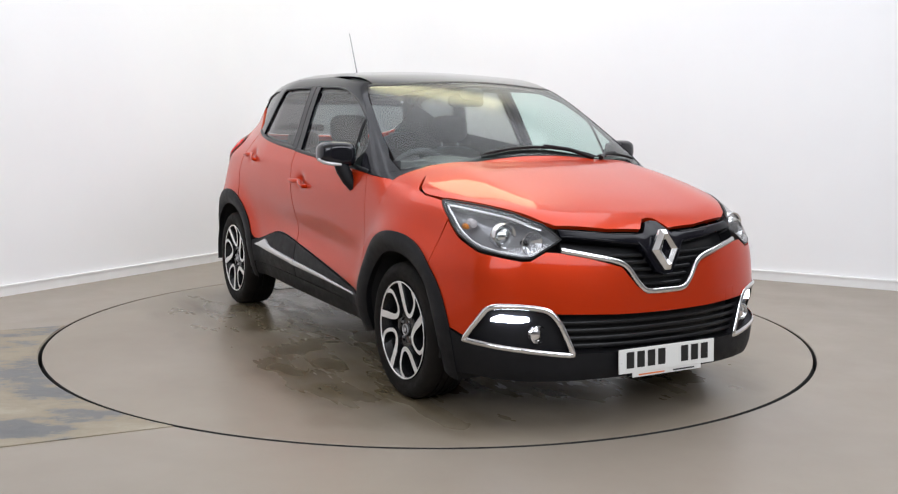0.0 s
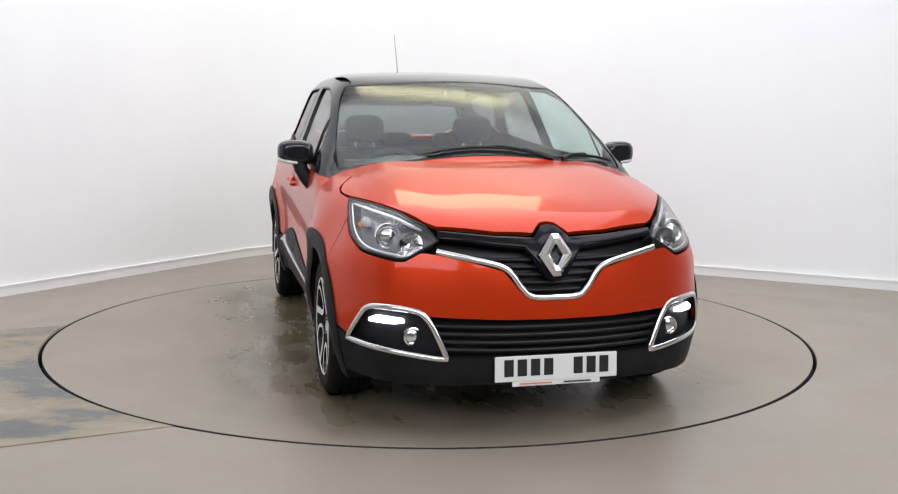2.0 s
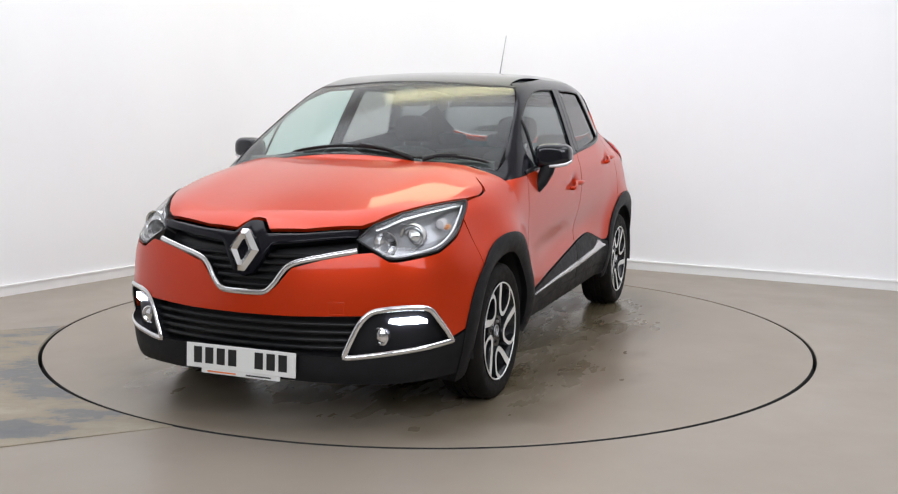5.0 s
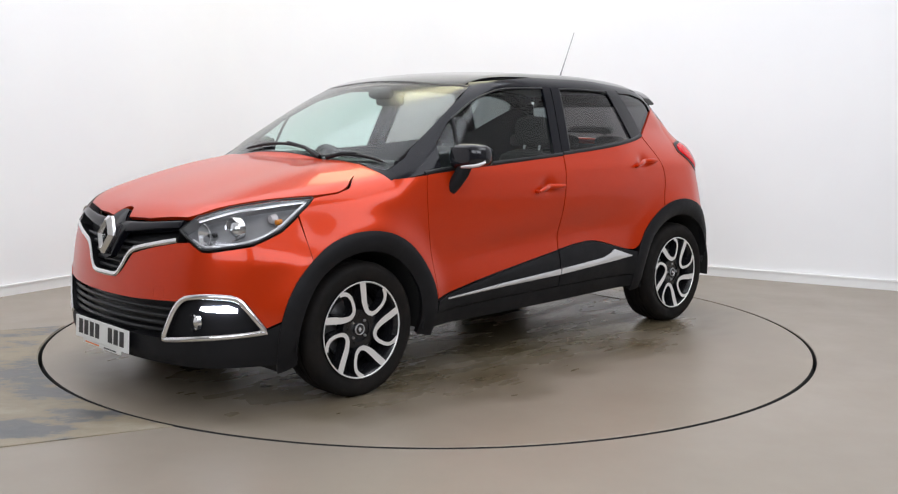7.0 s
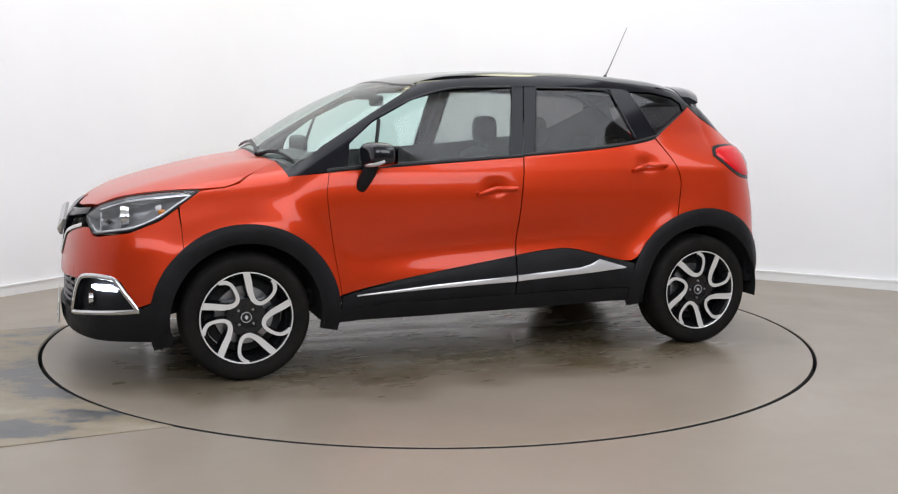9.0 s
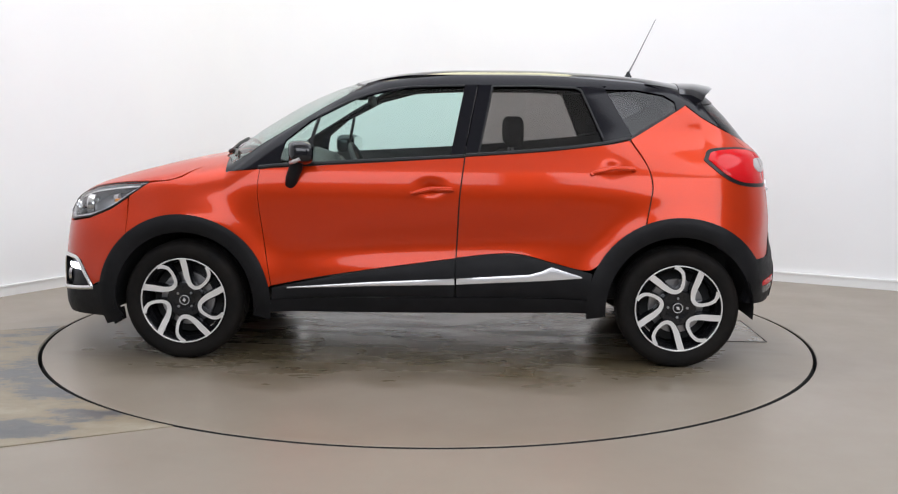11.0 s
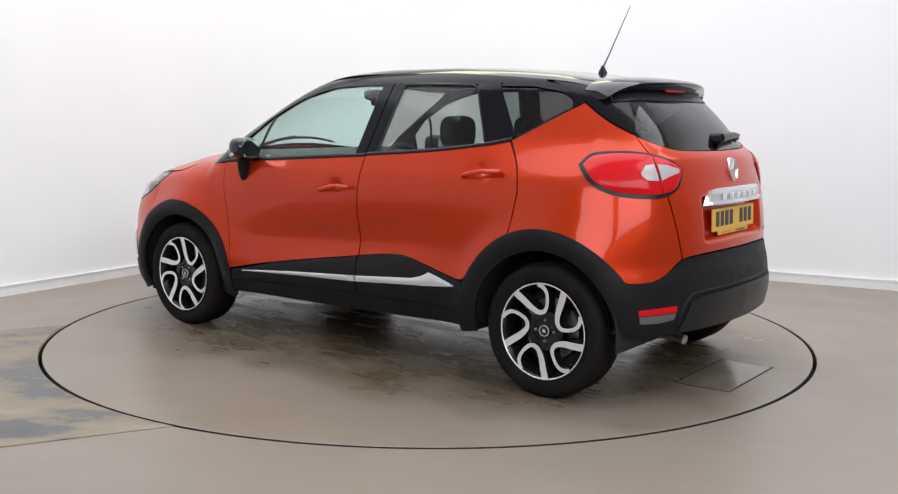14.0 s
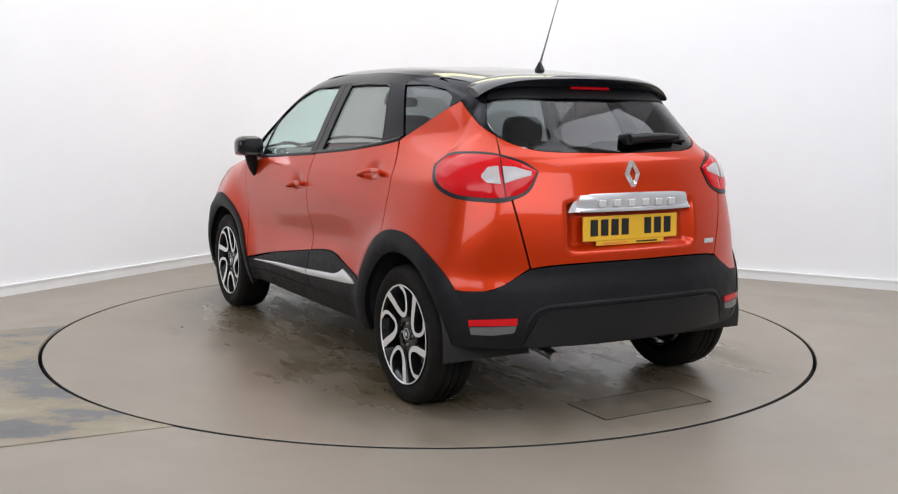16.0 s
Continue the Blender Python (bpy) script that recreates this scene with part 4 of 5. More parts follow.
def number_plate(name, c, turn, w, h, ground, lean):
    """A plate with plain dark bars in place of its characters, and a dealer strip below."""
    m = Matrix.Translation(c) @ pose(0, 0, 0, 0, 0, turn) @ pose(0, 0, 0, 0, -lean, 0)
    bm = bmesh.new()
    box(bm, (0, 0, 0), (0.008, w, h), None, 0.003)
    box(bm, (-0.002, 0, -h / 2 - 0.009), (0.006, w * 0.72, 0.024), None, 0.002)
    bmesh.ops.transform(bm, matrix=m, verts=bm.verts[:])
    pl = part(name, bm, ground, car, "number plate with plain dark bars")
    for i in range(7):
        y = -0.207 + i * 0.057 + (0.072 if i > 3 else 0.0)
        bm = bmesh.new()
        box(bm, (0.0045, y * w / 0.532, 0.004), (0.002, 0.040, h * 0.66))
        bmesh.ops.transform(bm, matrix=m, verts=bm.verts[:])
        part("character_bar", bm, INK, pl)
    for y, ww, mt in ((-0.09, 0.14, ORANGE_INK), (0.09, 0.12, INK)):
        bm = bmesh.new()
        box(bm, (0.0025, y, -h / 2 - 0.011), (0.001, ww, 0.006))
        bmesh.ops.transform(bm, matrix=m, verts=bm.verts[:])
        part("dealer_bar", bm, mt, pl)
    for y in (-w * 0.47, w * 0.47):
        v, f = lathe([(0.0, 0.003), (0.005, 0.002), (0.006, 0.0)], 8, m @ facing_x(Vector((0.004, y, -0.004))))
        put("fixing_cap", v, f, ground, pl)


HOUSING = mat("grey_lamp_housing", (0.30, 0.30, 0.31), 0.25, 0.6)
front_end()


# ---------------- side trim ----------------
def side_trim():
    for hx, r0, r1, a0, a1, nm in ((HUB_X + 0.006, 0.372, 0.463, -18, 192, "front"), (-HUB_X - 0.004, 0.380, 0.478, -8, 176, "rear")):
        n = 60
        inner, outer = arch_arc(hx, r0, a0, a1, n), arch_arc(hx, r1, a0, a1, n)
        t = np.linspace(0, 1, 7)[None, :, None]
        net = np.array(inner)[:, None] * (1 - t) + np.array(outer)[:, None] * t
        arch = both("wheel_arch", net, from_side, PLASTIC, car, "grained black wheel-arch cladding", off=0.008, deep=0.035, gap=0, bulge=0.004)
        vs, fs = [], []
        for x, z in arch_arc(hx, r0 + 0.012, -8, 188, 40):
            vs += [(x, 0.86, z), (x, 0.42, z), ((x - hx) * 0.2 + hx, 0.42, (z - HUB_Z) * 0.2 + HUB_Z)]
        for i in range(40):
            a, b = 3 * i, 3 * i + 3
            fs += [(a, b, b + 1, a + 1), (a + 1, b + 1, b + 2, a + 2)]
        pairs("arch_liner", (vs, fs), UNDER, arch)
    f = both("door_cladding", coons([(1.822, 0.335), (2.3, 0.352), (2.798, 0.36)], [(1.829, 0.400), (2.144, 0.462), (2.462, 0.513), (2.798, 0.563)], None, None, 40, 12, "bt"), round_car, PLASTIC, front_doors, "black lower door cladding", off=0.006, bulge=0.006)
    r = both("door_cladding", coons([(2.803, 0.36), (3.2, 0.362), (3.50, 0.36)], [(2.803, 0.565), (3.0, 0.589), (3.16, 0.586), (3.44, 0.518), (3.52, 0.50)], None, None, 36, 12, "b"), round_car, PLASTIC, rear_doors, "black lower door cladding", off=0.006, bulge=0.006)
    both("sill", coons([(1.78, 0.262), (2.3, 0.262), (2.9, 0.268), (3.53, 0.282)], [(1.80, 0.334), (2.3, 0.350), (2.798, 0.358), (3.2, 0.360), (3.52, 0.358)], None, None, 50, 8), round_car, PLASTIC, car, "black sill cladding", off=0.002, deep=0.05)
    both("chrome_insert", coons([(1.905, 0.398), (2.334, 0.416), (2.796, 0.430)], [(1.906, 0.404), (2.334, 0.436), (2.794, 0.460)], None, None, 40, 5), round_car, SILVER, front_doors, "bright chrome door insert", off=0.017, deep=0.012, gap=0, bulge=0.003)
    both("chrome_insert", coons([(2.806, 0.431), (3.286, 0.459), (3.468, 0.474)], [(2.806, 0.461), (3.19, 0.488), (3.255, 0.505), (3.303, 0.528), (3.468, 0.480)], None, None, 40, 5), round_car, SILVER, rear_doors, "bright chrome door insert", off=0.017, deep=0.012, gap=0, bulge=0.003)
    # handles
    for line, who in (([(2.565, 0.908), (2.60, 0.915), (2.70, 0.926), (2.782, 0.931)], front_doors), ([(3.505, 1.018), (3.54, 1.026), (3.64, 1.036), (3.722, 1.039)], rear_doors)):
        h = pairs("handle", band(line, round_car, [0.016, 0.026, 0.026, 0.028, 0.022], 0.026, 30, flat=0.7), PAINT, who, "body-coloured door handle")
        e0, e1 = line[0], line[-1]
        for e in (e0, e1):
            a, b = at_skin(*e, -0.004), at_skin(*e, 0.026)
            pairs("handle_foot", tube([a, b], 0.011, 10), PAINT, h)
    # mirrors
    mirrors()


def superform(c, r, e, nu=28, nv=18, sheer=(0, 0, 0)):
    vs, fs = [], []
    f = lambda v: math.copysign(abs(v) ** e, v)
    for i in range(nv + 1):
        b = -math.pi / 2 + math.pi * i / nv
        for j in range(nu):
            a = 2 * math.pi * j / nu
            x, y, z = f(math.cos(b)) * f(math.cos(a)), f(math.cos(b)) * f(math.sin(a)), f(math.sin(b))
            vs.append((c[0] + r[0] * x + sheer[0] * y, c[1] + r[1] * y, c[2] + r[2] * z + sheer[2] * y))
    for i in range(nv):
        for j in range(nu):
            fs.append((i * nu + j, i * nu + (j + 1) % nu, (i + 1) * nu + (j + 1) % nu, (i + 1) * nu + j))
    return vs, fs


def mirrors():
    c = (0.668, 0.912, 1.110)
    v, f = superform(c, (0.068, 0.092, 0.068), 0.62, sheer=(-0.022, 0, 0))
    out = []
    for x, y, z in v:
        t = (y - c[1]) / 0.092
        if z < c[2]:
            z = c[2] + (z - c[2]) * (1 - 0.35 * (t * 0.5 + 0.5))
        out.append((min(x, 0.73 - 0.02 * t), y, z) if x > c[0] else (max(x, 0.604 - 0.022 * t), y, z))
    m = pairs("door_mirror", (out, f), BLACK, front_doors, "gloss black door mirror")
    pairs("mirror_stalk", tube([(0.735, 0.838, 0.945), (0.72, 0.865, 0.985), (0.70, 0.885, 1.03), (0.69, 0.895, 1.07)], [0.030, 0.034, 0.036, 0.038], 14), PLASTIC, m)
    vs, fs = [], []
    for i in range(9):
        for j in range(7):
            u, w = -1 + i / 4, -1 + j / 3
            k = 1 - 0.12 * (u * u * w * w)
            vs.append((0.600 - 0.022 * u * 0.8, c[1] + 0.076 * u * k, c[2] + 0.003 + 0.050 * w * k * (1 - 0.1 * max(0, u))))
    for i in range(8):
        for j in range(6):
            fs.append((i * 7 + j, (i + 1) * 7 + j, (i + 1) * 7 + j + 1, i * 7 + j + 1))
    pairs("mirror_glass", (vs, fs), MIRROR, m, "mirror glass facing rearwards")
    pairs("side_repeater", tube([(0.722, 0.905, 1.062), (0.712, 0.95, 1.066), (0.685, 0.985, 1.075), (0.655, 1.000, 1.088)], [0.008, 0.011, 0.012, 0.009], 10), SILVER, m, "bright indicator strip")


side_trim()


# ---------------- rear end ----------------
def rear_end():
    low = [(Q5, 0.335), (5.0, 0.335), (4.80, 0.336), (4.66, 0.336), (4.50, 0.338), (4.325, 0.352)]
    top = [(Q5, 0.688), (5.0, 0.688), (4.80, 0.682), (4.692, 0.671), (4.53, 0.585), (4.365, 0.580)]
    rb = put("rear_bumper", *skin(coons(low, top, None, [(4.325, 0.352), (4.375, 0.45), (4.365, 0.580)], 56, 28, "b"), round_car, whole=True, off=0.004, deep=0.06, gap=0.001), PLASTIC, car, "grained black rear bumper")
    pairs("bumper_rib", band([(4.66, 0.38), (4.678, 0.44), (4.715, 0.49), (4.78, 0.511), (5.0, 0.518), (Q5, 0.519)], round_car, 0.022, 0.004, 50, flat=0.5), PLASTIC, rb)
    lower = [(Q5, 0.345), (5.0, 0.345), (4.80, 0.345), (4.66, 0.346)]
    upper = [(Q5, 0.505), (5.0, 0.503), (4.80, 0.496), (4.725, 0.480)]
    put("diffuser", *skin(coons(lower, upper, None, None, 26, 8), round_car, whole=True, off=0.010, deep=0.01, gap=0, bulge=-0.003), SATIN, rb, "smooth black diffuser panel")
    rf = both("reflector_lamp", coons([(4.437, 0.436), (4.53, 0.438), (4.632, 0.441)], [(4.435, 0.462), (4.53, 0.466), (4.634, 0.470)], None, None, 12, 4), round_car, REDLENS, rb, "red reflector lamp", off=0.010, deep=0.012, gap=0)
    both("reversing_lamp", coons([(4.445, 0.400), (4.53, 0.397), (4.620, 0.408)], [(4.438, 0.432), (4.53, 0.434), (4.630, 0.437)], None, None, 12, 4), round_car, DULLLENS, rf, "dull grey reversing lamp", off=0.009, deep=0.012, gap=0)
    # tail lamps: a dark base, red lens, pale window
    low = [(4.118, 1.094), (4.217, 1.009), (4.334, 0.965), (4.50, 0.952), (4.585, 0.956), (4.69, 0.995), (4.745, 1.076)]
    top = [(4.120, 1.099), (4.186, 1.146), (4.35, 1.158), (4.508, 1.154), (4.65, 1.128), (4.70, 1.108), (4.747, 1.081)]
    tl = both("tail_light", coons(low, top, None, None, 50, 16, "bt"), round_car, SATIN, car, "red tail light with a black edge", off=0.004, deep=0.02, gap=0)
    low = [(4.150, 1.094), (4.23, 1.024), (4.34, 0.982), (4.50, 0.970), (4.575, 0.973)]
    top = [(4.152, 1.099), (4.20, 1.132), (4.35, 1.146), (4.508, 1.143), (4.545, 1.138)]
    both("red_lens", coons(low, top, None, None, 36, 12, "bt"), round_car, REDLENS, tl, "red lens", off=0.007, deep=0.012, gap=0, bulge=0.008)
    low = [(4.581, 0.974), (4.64, 0.985), (4.685, 1.010), (4.735, 1.077)]
    top = [(4.551, 1.137), (4.60, 1.127), (4.65, 1.116), (4.737, 1.081)]
    both("red_lens", coons(low, top, None, None, 20, 10, "bt"), round_car, REDLENS, tl, "red lens", off=0.007, deep=0.012, gap=0, bulge=0.006)
    both("clear_lens", coons([(4.462, 1.050), (4.49, 1.030), (4.553, 1.027)], [(4.462, 1.062), (4.49, 1.092), (4.54, 1.098)], None, None, 12, 6), round_car, PALELENS, tl, "clear lamp window", off=0.016, deep=0.006, gap=0, bulge=0.002)
    both("clear_lens", coons([(4.572, 1.030), (4.62, 1.045), (4.70, 1.062)], [(4.560, 1.098), (4.62, 1.096), (4.705, 1.078)], None, None, 12, 6), round_car, PALELENS, tl, "clear lamp window", off=0.014, deep=0.006, gap=0, bulge=0.002)
    # bright bar, bars in place of lettering, badge, plate
    bar = put("handle_bar", *skin(coons([(Q5, 0.905), (5.0, 0.905), (4.886, 0.907)], [(Q5, 0.982), (5.0, 0.980), (4.935, 0.974)], None, None, 24, 8, ""), rear_flat, whole=True, off=0.020, deep=0.03, gap=0, bulge=0.004), SILVER, tailgate, "bright silver tailgate bar")
    for i in range(6):
        y = -0.195 + i * 0.078
        p = rear_flat(np.array([Q5 - abs(y)]), np.array([0.944]))[0]
        bm = bmesh.new()
        box(bm, (p[0] - 0.026, y, 0.944), (0.008, 0.036, 0.030), None, 0.003)
        part("letter_bar", bm, ALLOY, bar, "raised grey bar")
    badge("badge", (-1.855, 0, 1.064), 180, 10, 0.118, 0.086, tailgate)
    number_plate("rear_plate", (-1.880, 0.015, 0.833), 180, 0.53, 0.108, YELLOW, 2)
    bm = bmesh.new()
    tb = at_skin(rear(0.47, 0.745)[0], 0.745, 0.002)
    box(bm, (tb.x, -tb.y, tb.z), (0.006, 0.075, 0.022), pose(0, 0, 0, 0, 0, 15), 0.002)
    part("trim_badge", bm, SILVER, tailgate, "small silver trim badge")
    # rear wiper
    p = [Vector(v) for v in round_car([5.20, 5.10, 4.98, 4.88], [1.215, 1.222, 1.226, 1.224])]
    p = [Vector((v.x - 0.03, -v.y - 0.02, v.z)) for v in p]
    w = put("rear_wiper", *tube(p, [0.026, 0.022, 0.018, 0.012], 10), SATIN, tailgate, "black rear wiper")
    put("wiper_pivot", *tube([p[0] + Vector((0.05, 0, -0.005)), p[0] + Vector((-0.012, 0, 0.0))], 0.026, 14), SATIN, w)
    put("wiper_blade", *tube([p[0] + Vector((0.018, 0.02, -0.018)), p[-1] + Vector((0.02, -0.06, -0.018))], 0.007, 8), RUBBER, w)
    # tow hook and exhaust under the bumper
    put("exhaust", *tube([(-1.2, 0.30, 0.27), (-1.6, 0.32, 0.27), (-1.74, 0.34, 0.27), (-1.80, 0.35, 0.262)], 0.024, 12), STEEL, car, "small dull exhaust pipe")


def rear_flat(q, z):
    """Tail skin without the number plate's recess."""
    q, z = np.asarray(q, float), np.asarray(z, float)
    y = Q5 - q
    a = np.abs(y)
    return np.stack([TAIL(z) + 0.92 * (0.2 * a ** 2 + 0.25 * a ** 4), y, z], 1)


rear_end()


# ---------------- wheels ----------------
def build_wheel():
    w = 0.205
    R = 0.320
    tyre_p = [(0.230, -0.095), (0.243, -0.1), (0.275, -0.107), (0.300, -0.102), (0.314, -0.088), (R, -0.06), (R, -0.042), (R - 0.007, -0.040), (R - 0.007, -0.032), (R, -0.03),
              (R, -0.005), (R - 0.007, -0.004), (R - 0.007, 0.004), (R, 0.005), (R, 0.03), (R - 0.007, 0.032), (R - 0.007, 0.040), (R, 0.042), (R, 0.06), (0.314, 0.088),
              (0.300, 0.102), (0.290, 0.106), (0.275, 0.1065), (0.258, 0.1045), (0.246, 0.1), (0.233, 0.096), (0.229, 0.092)]
    wheel = put("wheel", *lathe([(0.229, 0.095), (0.233, 0.098), (0.231, 0.102), (0.223, 0.098), (0.216, 0.088), (0.200, 0.06), (0.195, -0.09), (0.21, -0.095)], 72), DARKALLOY, car, "five-spoke black and machined alloy wheel")
    put("tyre", *lathe(tyre_p, 72), RUBBER, wheel, "black rubber tyre")
    put("rim_lip", *lathe([(0.2300, 0.0985), (0.2290, 0.103), (0.2250, 0.1035), (0.2220, 0.100)], 72), ALLOY, wheel, "bright machined rim edge")
    put("brake_disc", *lathe([(0.0, 0.02), (0.07, 0.02), (0.075, 0.012), (0.145, 0.012), (0.145, -0.01), (0.0, -0.01)], 48), STEEL, wheel, "steel brake disc")
    put("brake_drum_cover", *lathe([(0.0, -0.02), (0.19, -0.02), (0.19, -0.05)], 40), UNDER, wheel)
    put("hub", *lathe([(0.0, 0.075), (0.028, 0.075), (0.031, 0.070), (0.06, 0.071), (0.078, 0.078), (0.095, 0.074), (0.10, 0.03)], 40), DARKALLOY, wheel, "black hub")
    cap = put("centre_cap", *lathe([(0.0, 0.081), (0.022, 0.081), (0.027, 0.078), (0.028, 0.07)], 28), DARKALLOY, wheel, "black centre cap")
    put("cap_ring", *lathe([(0.0225, 0.080), (0.0235, 0.084), (0.0265, 0.084), (0.0275, 0.078)], 28), SILVER, cap)
    lz = [(0, 0.013), (0.009, 0), (0, -0.013), (-0.009, 0)]
    put("cap_mark", [(x, y, z) for y in (0.080, 0.084) for x, z in lz], [(4, 5, 6, 7)] + [(i, (i + 1) % 4, 4 + (i + 1) % 4, 4 + i) for i in range(4)], SILVER, cap, "", False)
    # each spoke: black web with a bright hooked face
    path = [(0.219, 88), (0.172, 84.6), (0.131, 80.4), (0.103, 73), (0.087, 61), (0.089, 46), (0.107, 38.5), (0.136, 37.3), (0.165, 38.8), (0.188, 42), (0.205, 47.5), (0.217, 53)]
    width = [0.034, 0.034, 0.033, 0.031, 0.027, 0.023, 0.020, 0.018, 0.017, 0.018, 0.020, 0.022]
    hgt = [0.101, 0.098, 0.095, 0.092, 0.090, 0.089, 0.090, 0.092, 0.095, 0.097, 0.099, 0.101]
    pts = np.array([(1.035 * r * math.cos(radians(a)), 1.035 * r * math.sin(radians(a))) for r, a in path])
    fine = curve_through(pts, 44)
    t = np.linspace(0, 1, 44)
    ww, hh = np.interp(t, np.linspace(0, 1, len(width)), width), np.interp(t, np.linspace(0, 1, len(hgt)), hgt)
    face, side_w = ([], []), ([], [])
    for i in range(44):
        d = unit(fine[min(i + 1, 43)] - fine[max(i - 1, 0)])
        nrm = np.array([-d[1], d[0]])
        for k in (-0.5, 0.5):
            x, z = fine[i] + nrm * k * ww[i]
            face[0].append((-x, hh[i], z))
        for k, dy in ((-0.5, -0.001), (-0.62, -0.012), (-0.8, -0.05), (0.8, -0.05), (0.62, -0.012), (0.5, -0.001)):
            x, z = fine[i] + nrm * k * ww[i]
            side_w[0].append((-x, hh[i] + dy, z))
    for i in range(43):
        face[1].append((2 * i, 2 * i + 1, 2 * i + 3, 2 * i + 2))
        side_w[1].extend([(6 * i + j, 6 * i + j + 1, 6 * i + 7 + j, 6 * i + 6 + j) for j in range(5)])
    spoke = put("spoke", *side_w, DARKALLOY, wheel, "black hooked spoke with machined face")
    put("spoke_face", *face, ALLOY, spoke, "bright machined face", False)
    # dark arms between hub and the hooks
    vs, fs = [], []
    arm = [((0.06, 20), (0.06, 92)), ((0.085, 34), (0.085, 84)), ((0.098, 42), (0.100, 76))]
    for (r0, a0), (r1, a1) in arm:
        for j in range(6):
            r, a = r0 + (r1 - r0) * j / 5, radians(a0 + (a1 - a0) * j / 5)
            vs.append((-r * math.cos(a), 0.078, r * math.sin(a)))
    for i in range(2):
        for j in range(5):
            fs.append((i * 6 + j, i * 6 + j + 1, i * 6 + 7 + j, i * 6 + 6 + j))
    put("spoke_root", vs, fs, DARKALLOY, spoke)
    for k in range(1, 5):
        copy_thing(spoke, pose(0, 0, 0, 0, 72 * k, 0))
    vs, fs = lathe([(0.0, 0.077), (0.006, 0.076), (0.0075, 0.066)], 8)
    for k in range(4):
        a = radians(45 + 90 * k)
        put("wheel_bolt", [(v.x + 0.05 * math.cos(a), v.y + 0.003, v.z + 0.05 * math.sin(a)) for v in vs], fs, STEEL, wheel)
    return wheel


wheel = build_wheel()
wheel.matrix_basis = pose(HUB_X + 0.012, 0.754, 0.319, 0, 2, 0)
copy_thing(wheel, pose(-HUB_X - 0.008, 0.754, 0.319, 0, 44, 0))
copy_thing(wheel, pose(HUB_X + 0.012, -0.754, 0.319, 0, 9, 180))
copy_thing(wheel, pose(-HUB_X - 0.008, -0.754, 0.319, 0, 34, 180))


# ---------------- roof, cowl and cabin ----------------
def cowl_and_roof():
    put("cowl", *skin(coons([(1.165, 0.0), (1.15, 0.3), (1.115, 0.52), (1.06, 0.665)], [(1.205, 0.0), (1.195, 0.3), (1.165, 0.5), (1.13, 0.63)], None, None, 24, 6, "bt"), from_above, whole=True, off=-0.012, deep=0, gap=0), SATIN, car, "black cowl panel")
    for y0, y1, x0, x1 in ((-0.34, 0.36, 1.15, 1.165), (0.36, 0.70, 1.165, 1.055)):
        n = 14
        ys, xs = np.linspace(y0, y1, n), np.linspace(x0, x1, n) - 0.015 * np.sin(np.linspace(0, math.pi, n))
        p = from_above(xs, np.abs(ys))
        w = put("wiper", *tube([(x, y, z + 0.012) for x, y, z in zip(xs, ys, p[:, 2])], [0.004] + [0.008] * (n - 2) + [0.004], 8), SATIN, car, "black windscreen wiper")
        i = n // 2
        a = Vector((xs[i], ys[i], p[i, 2] + 0.022))
        put("wiper_arm", *tube([(1.165, ys[-1] - 0.02 if y0 < 0 else ys[0] + 0.03, 1.10), (a + Vector((1.16, ys[-1], 1.12))) / 2 if y0 < 0 else a * 0.5 + Vector((1.15, ys[0], 1.115)) * 0.5, a], [0.013, 0.010, 0.007], 8), SATIN, w)
    base = Vector((-1.126, 0.0, 1.540))
    an = put("aerial", *lathe_z([(0.026, 0.0), (0.022, 0.012), (0.012, 0.03), (0.007, 0.042), (0.0, 0.043)], 18, base), SATIN, car, "thin black roof aerial")
    put("aerial_rod", *tube([base + Vector((0, 0, 0.03)), base + Vector((-0.035, 0, 0.10)), base + Vector((-0.15, 0, 0.345))], [0.006, 0.0038, 0.0022], 8), RODMETAL, an)


def lathe_z(profile, n, c):
    vs, fs = lathe([(r, y) for r, y in profile], n)
    return [(c.x + v.x, c.y + v.z, c.z + v.y) for v in vs], fs


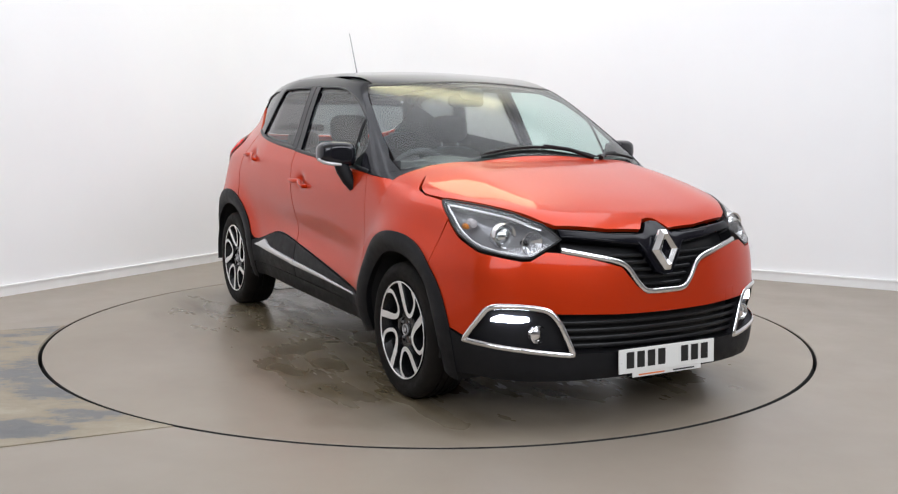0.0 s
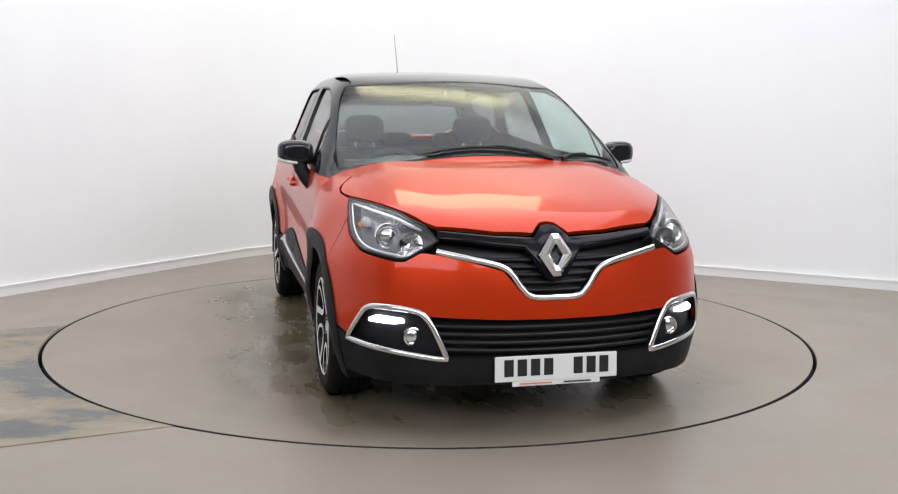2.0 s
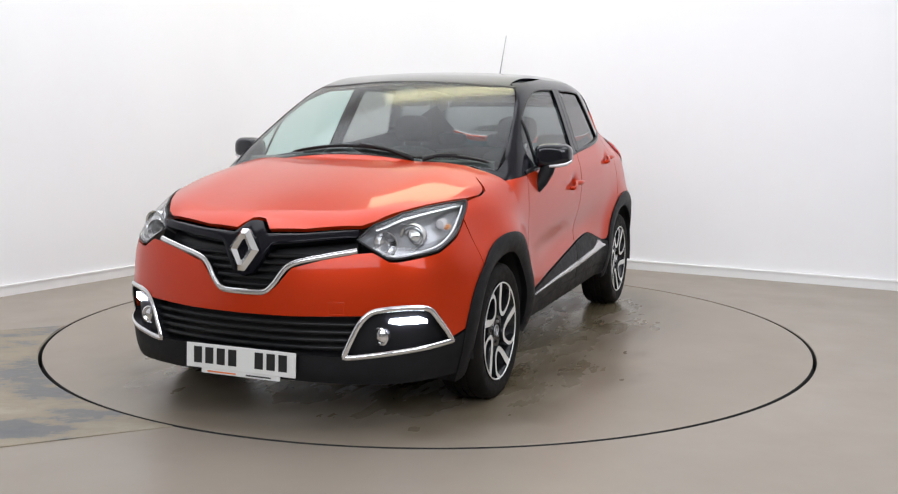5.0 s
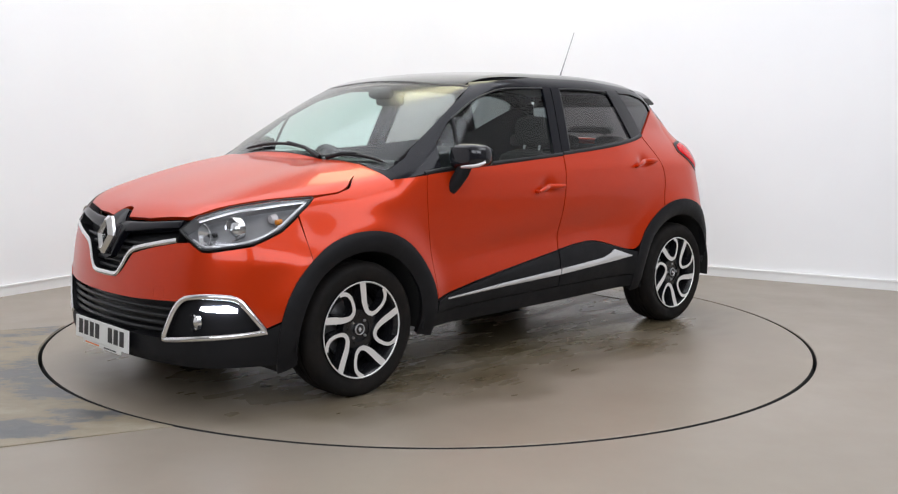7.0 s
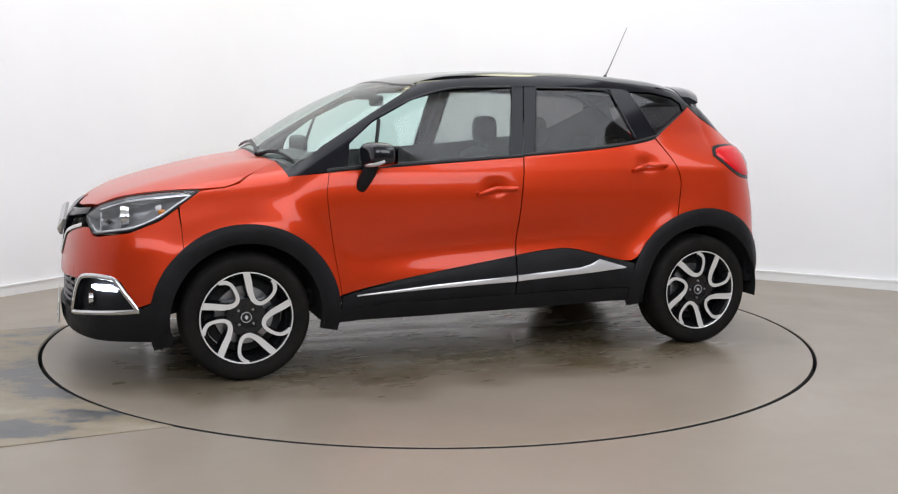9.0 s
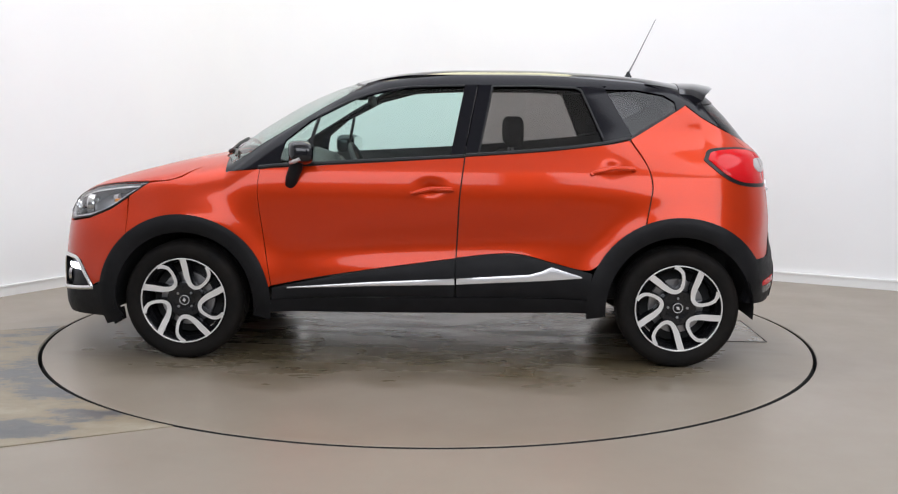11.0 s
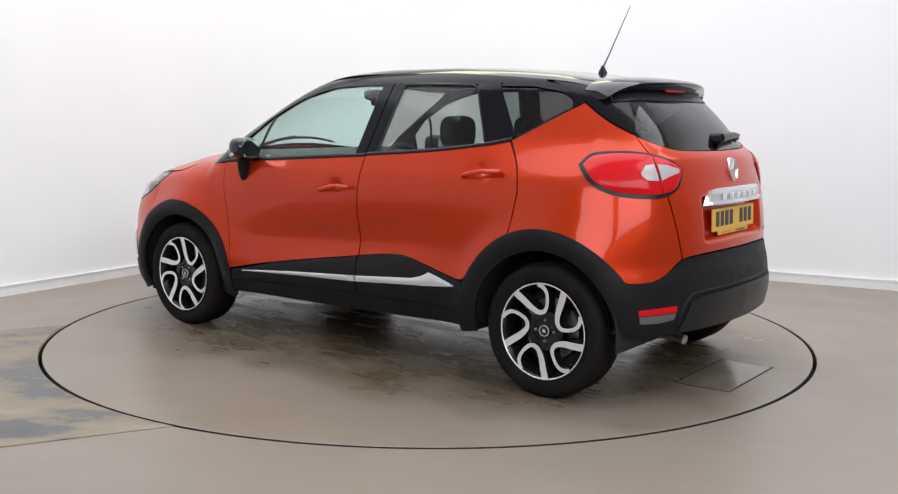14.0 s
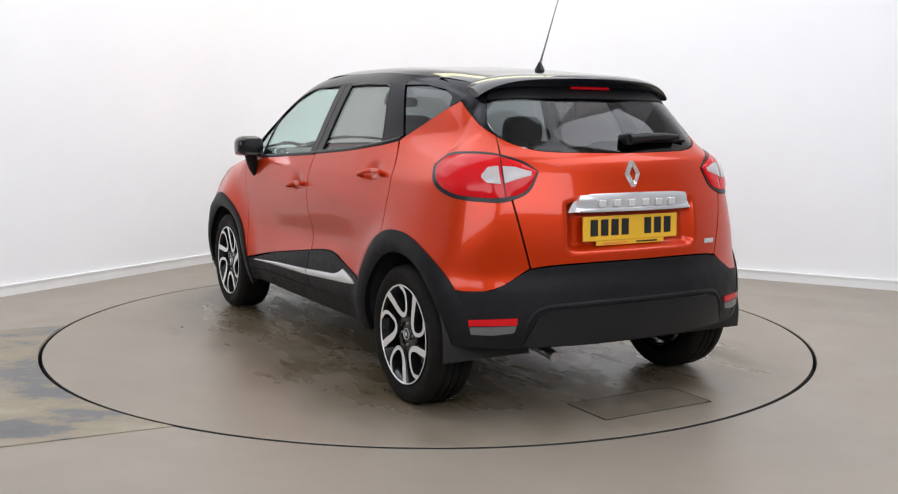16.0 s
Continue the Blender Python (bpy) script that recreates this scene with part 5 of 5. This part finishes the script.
def cabin():
    cab = put("cabin_floor", *flat_box((0.1, 0, 0.36), (3.0, 1.18, 0.10)), UNDER, car, "black underbody", False)
    put("engine_bay", *flat_box((1.58, 0, 0.52), (0.62, 1.0, 0.50)), UNDER, cab, "", False)
    put("boot_floor", *flat_box((-1.42, 0, 0.50), (0.62, 1.0, 0.34)), UNDER, cab, "", False)
    both("door_trim", coons([(1.84, 0.46), (2.8, 0.46), (3.46, 0.50), (3.70, 0.82)], [(1.80, 1.058), (2.8, 1.112), (3.70, 1.205)], None, None, 30, 8), round_car, CABIN, cab, "dark door lining", off=-0.018, deep=0, gap=0)
    both("quarter_lining", coons([(3.70, 0.82), (4.62, 0.82)], [(3.70, 1.215), (4.02, 1.398), (4.40, 1.285), (4.56, 1.225)], None, None, 24, 8), round_car, CABIN, cab, "dark boot lining", off=-0.018, deep=0, gap=0)
    put("tailgate_lining", *skin(coons([(Q5, 0.66), (4.62, 0.66)], [(Q5, 1.15), (4.80, 1.158), (4.53, 1.215)], None, None, 16, 8), round_car, whole=True, off=-0.05, deep=0, gap=0), CABIN, cab, "dark tailgate lining")
    # roof lining
    net = coons([(0.40, 0.0), (0.36, 0.50)], [(-1.40, 0.0), (-1.36, 0.42)], None, [(0.36, 0.50), (0.0, 0.57), (-0.8, 0.55), (-1.36, 0.42)], 14, 20, "r")
    put("headlining", *skin(net, from_above, whole=True, off=-0.035, deep=0, gap=0), LINER, cab, "pale roof lining")
    # dashboard
    vs, fs = [], []
    prof = [(1.10, 0.60), (1.10, 1.085), (0.98, 1.092), (0.80, 1.070), (0.68, 1.035), (0.63, 0.97), (0.66, 0.80), (0.72, 0.60)]
    ys = np.linspace(-0.70, 0.70, 29)
    for y in ys:
        hump = 0.035 * math.exp(-((y + 0.36) / 0.16) ** 4)
        for i, (x, z) in enumerate(prof):
            cap = (0.015 if i in (2, 3, 4) else 0)
            vs.append((min(x, 1.10 - 0.45 * max(0, abs(y) - 0.45)), y, z + (hump if i in (3, 4) else 0)))
    k = len(prof)
    fs = [(i * k + j, i * k + (j + 1) % k, (i + 1) * k + (j + 1) % k, (i + 1) * k + j) for i in range(len(ys) - 1) for j in range(k)]
    put("dashboard", vs, fs, CABIN, cab, "dark grey dashboard").data.set_sharp_from_angle(angle=radians(45))
    # steering wheel, on the car's right
    m = Matrix.Translation((0.50, -0.37, 0.955)) @ pose(0, 0, 0, 0, 0, -90) @ pose(0, 0, 0, -25, 0, 0)
    ring = [(0.185 + 0.016 * math.cos(a), 0.016 * math.sin(a)) for a in np.linspace(0, 2 * math.pi, 11)]
    sw = put("steering_wheel", *lathe(ring, 36, m), CABIN, cab, "black steering wheel")
    bm = bmesh.new()
    box(bm, (0, 0, 0), (0.14, 0.05, 0.11), None, 0.015)
    box(bm, (0.11, 0, 0.01), (0.12, 0.02, 0.03), None, 0.005)
    box(bm, (-0.11, 0, 0.01), (0.12, 0.02, 0.03), None, 0.005)
    box(bm, (0, 0, -0.11), (0.035, 0.02, 0.12), None, 0.005)
    bmesh.ops.transform(bm, matrix=m, verts=bm.verts[:])
    part("airbag_boss", bm, CABIN, sw, "", True)
    put("steering_column", *tube([(0.52, -0.37, 0.94), (0.72, -0.37, 0.86)], 0.04, 12), CABIN, sw)
    # rear-view mirror with its pod
    pod = put("inner_mirror", *superform((0.40, 0.0, 1.395), (0.018, 0.115, 0.032), 0.5), CABIN, cab, "black inner mirror")
    put("mirror_pod", *superform((0.47, 0.0, 1.435), (0.07, 0.055, 0.035), 0.7), CABIN, pod)
    # seats
    for y in (0.36, -0.36):
        seat = put("front_seat", *superform((0.02, y, 0.58), (0.27, 0.25, 0.10), 0.45), FABRIC, cab, "dark fabric front seat")
        put("backrest", *rest((-0.20, y, 0.60), (-0.42, y, 1.10), 0.245, 0.065), FABRIC, seat)
        put("head_restraint", *superform((-0.445, y, 1.225), (0.055, 0.125, 0.088), 0.6), FABRIC, seat)
        for s in (-0.06, 0.06):
            put("restraint_post", *tube([(-0.43, y + s, 1.08), (-0.445, y + s, 1.18)], 0.007, 8), STEEL, seat)
    bench = put("rear_bench", *superform((-0.85, 0, 0.62), (0.26, 0.62, 0.09), 0.4), FABRIC, cab, "dark fabric rear bench")
    put("backrest", *rest((-1.02, 0, 0.62), (-1.20, 0, 1.08), 0.60, 0.06), FABRIC, bench)
    for y in (-0.38, 0.0, 0.38):
        put("head_restraint", *superform((-1.205, y, 1.14), (0.045, 0.11, 0.05), 0.6), FABRIC, bench)
    put("parcel_shelf", *flat_box((-1.42, 0, 1.05), (0.42, 1.1, 0.02)), CABIN, cab, "dark parcel shelf", False)
    put("axle", *tube([(HUB_X, -0.62, 0.30), (HUB_X, 0.62, 0.30)], 0.04, 10), UNDER, cab)
    put("axle", *tube([(-HUB_X, -0.62, 0.29), (-HUB_X, 0.62, 0.29)], 0.05, 10), UNDER, cab)


def rest(a, b, w, t):
    """A seat back: tapered, rounded, leaning from a to b."""
    vs, fs = [], []
    a, b = Vector(a), Vector(b)
    d = (b - a).normalized()
    nrm = Vector((-d.z, 0, d.x))
    n, k = 12, 20
    for i in range(n + 1):
        s = i / n
        c = a.lerp(b, s)
        grow = min(1.0, 0.55 + 2.2 * min(s, 1 - s) ** 0.6)
        ww = w * (1 - 0.18 * s) * grow
        for j in range(k):
            g = 2 * math.pi * j / k
            cy, sn = math.copysign(abs(math.cos(g)) ** 0.5, math.cos(g)), math.copysign(abs(math.sin(g)) ** 0.7, math.sin(g))
            vs.append(c + Vector((0, ww * cy, 0)) + nrm * t * grow * sn)
    for i in range(n):
        for j in range(k):
            fs.append((i * k + j, i * k + (j + 1) % k, (i + 1) * k + (j + 1) % k, (i + 1) * k + j))
    fs += [tuple(range(k)), tuple(range(n * k, n * k + k))]
    return vs, fs


cowl_and_roof()
cabin()
# ---------------- the table turns and carries the car ----------------
ANGLES = [(0, -62.07), (0.5, -63.29), (1, -66.25), (1.5, -70.56), (2, -76.63), (2.5, -82.43), (3, -88.64), (3.5, -94.42), (4, -100.58),
          (6.5, -130.23), (7, -136.4), (7.5, -142.23), (8, -148.4), (8.5, -154.02), (9, -160.07), (11.5, -188.95), (12, -194.92),
          (12.5, -200.43), (13, -206.51), (13.5, -212.01), (14, -218.08), (14.5, -223.66), (15, -229.65), (15.5, -235.26), (16, -241.37)]


def motions():
    walk(turntable, [(t, pose(0, 0, 0, 0, 0, a)) for t, a in ANGLES])
    walk(car, [(t, pose(0, 0, 0, 0, 0, a) @ pose(-0.040, 0.027, 0)) for t, a in ANGLES])


motions()
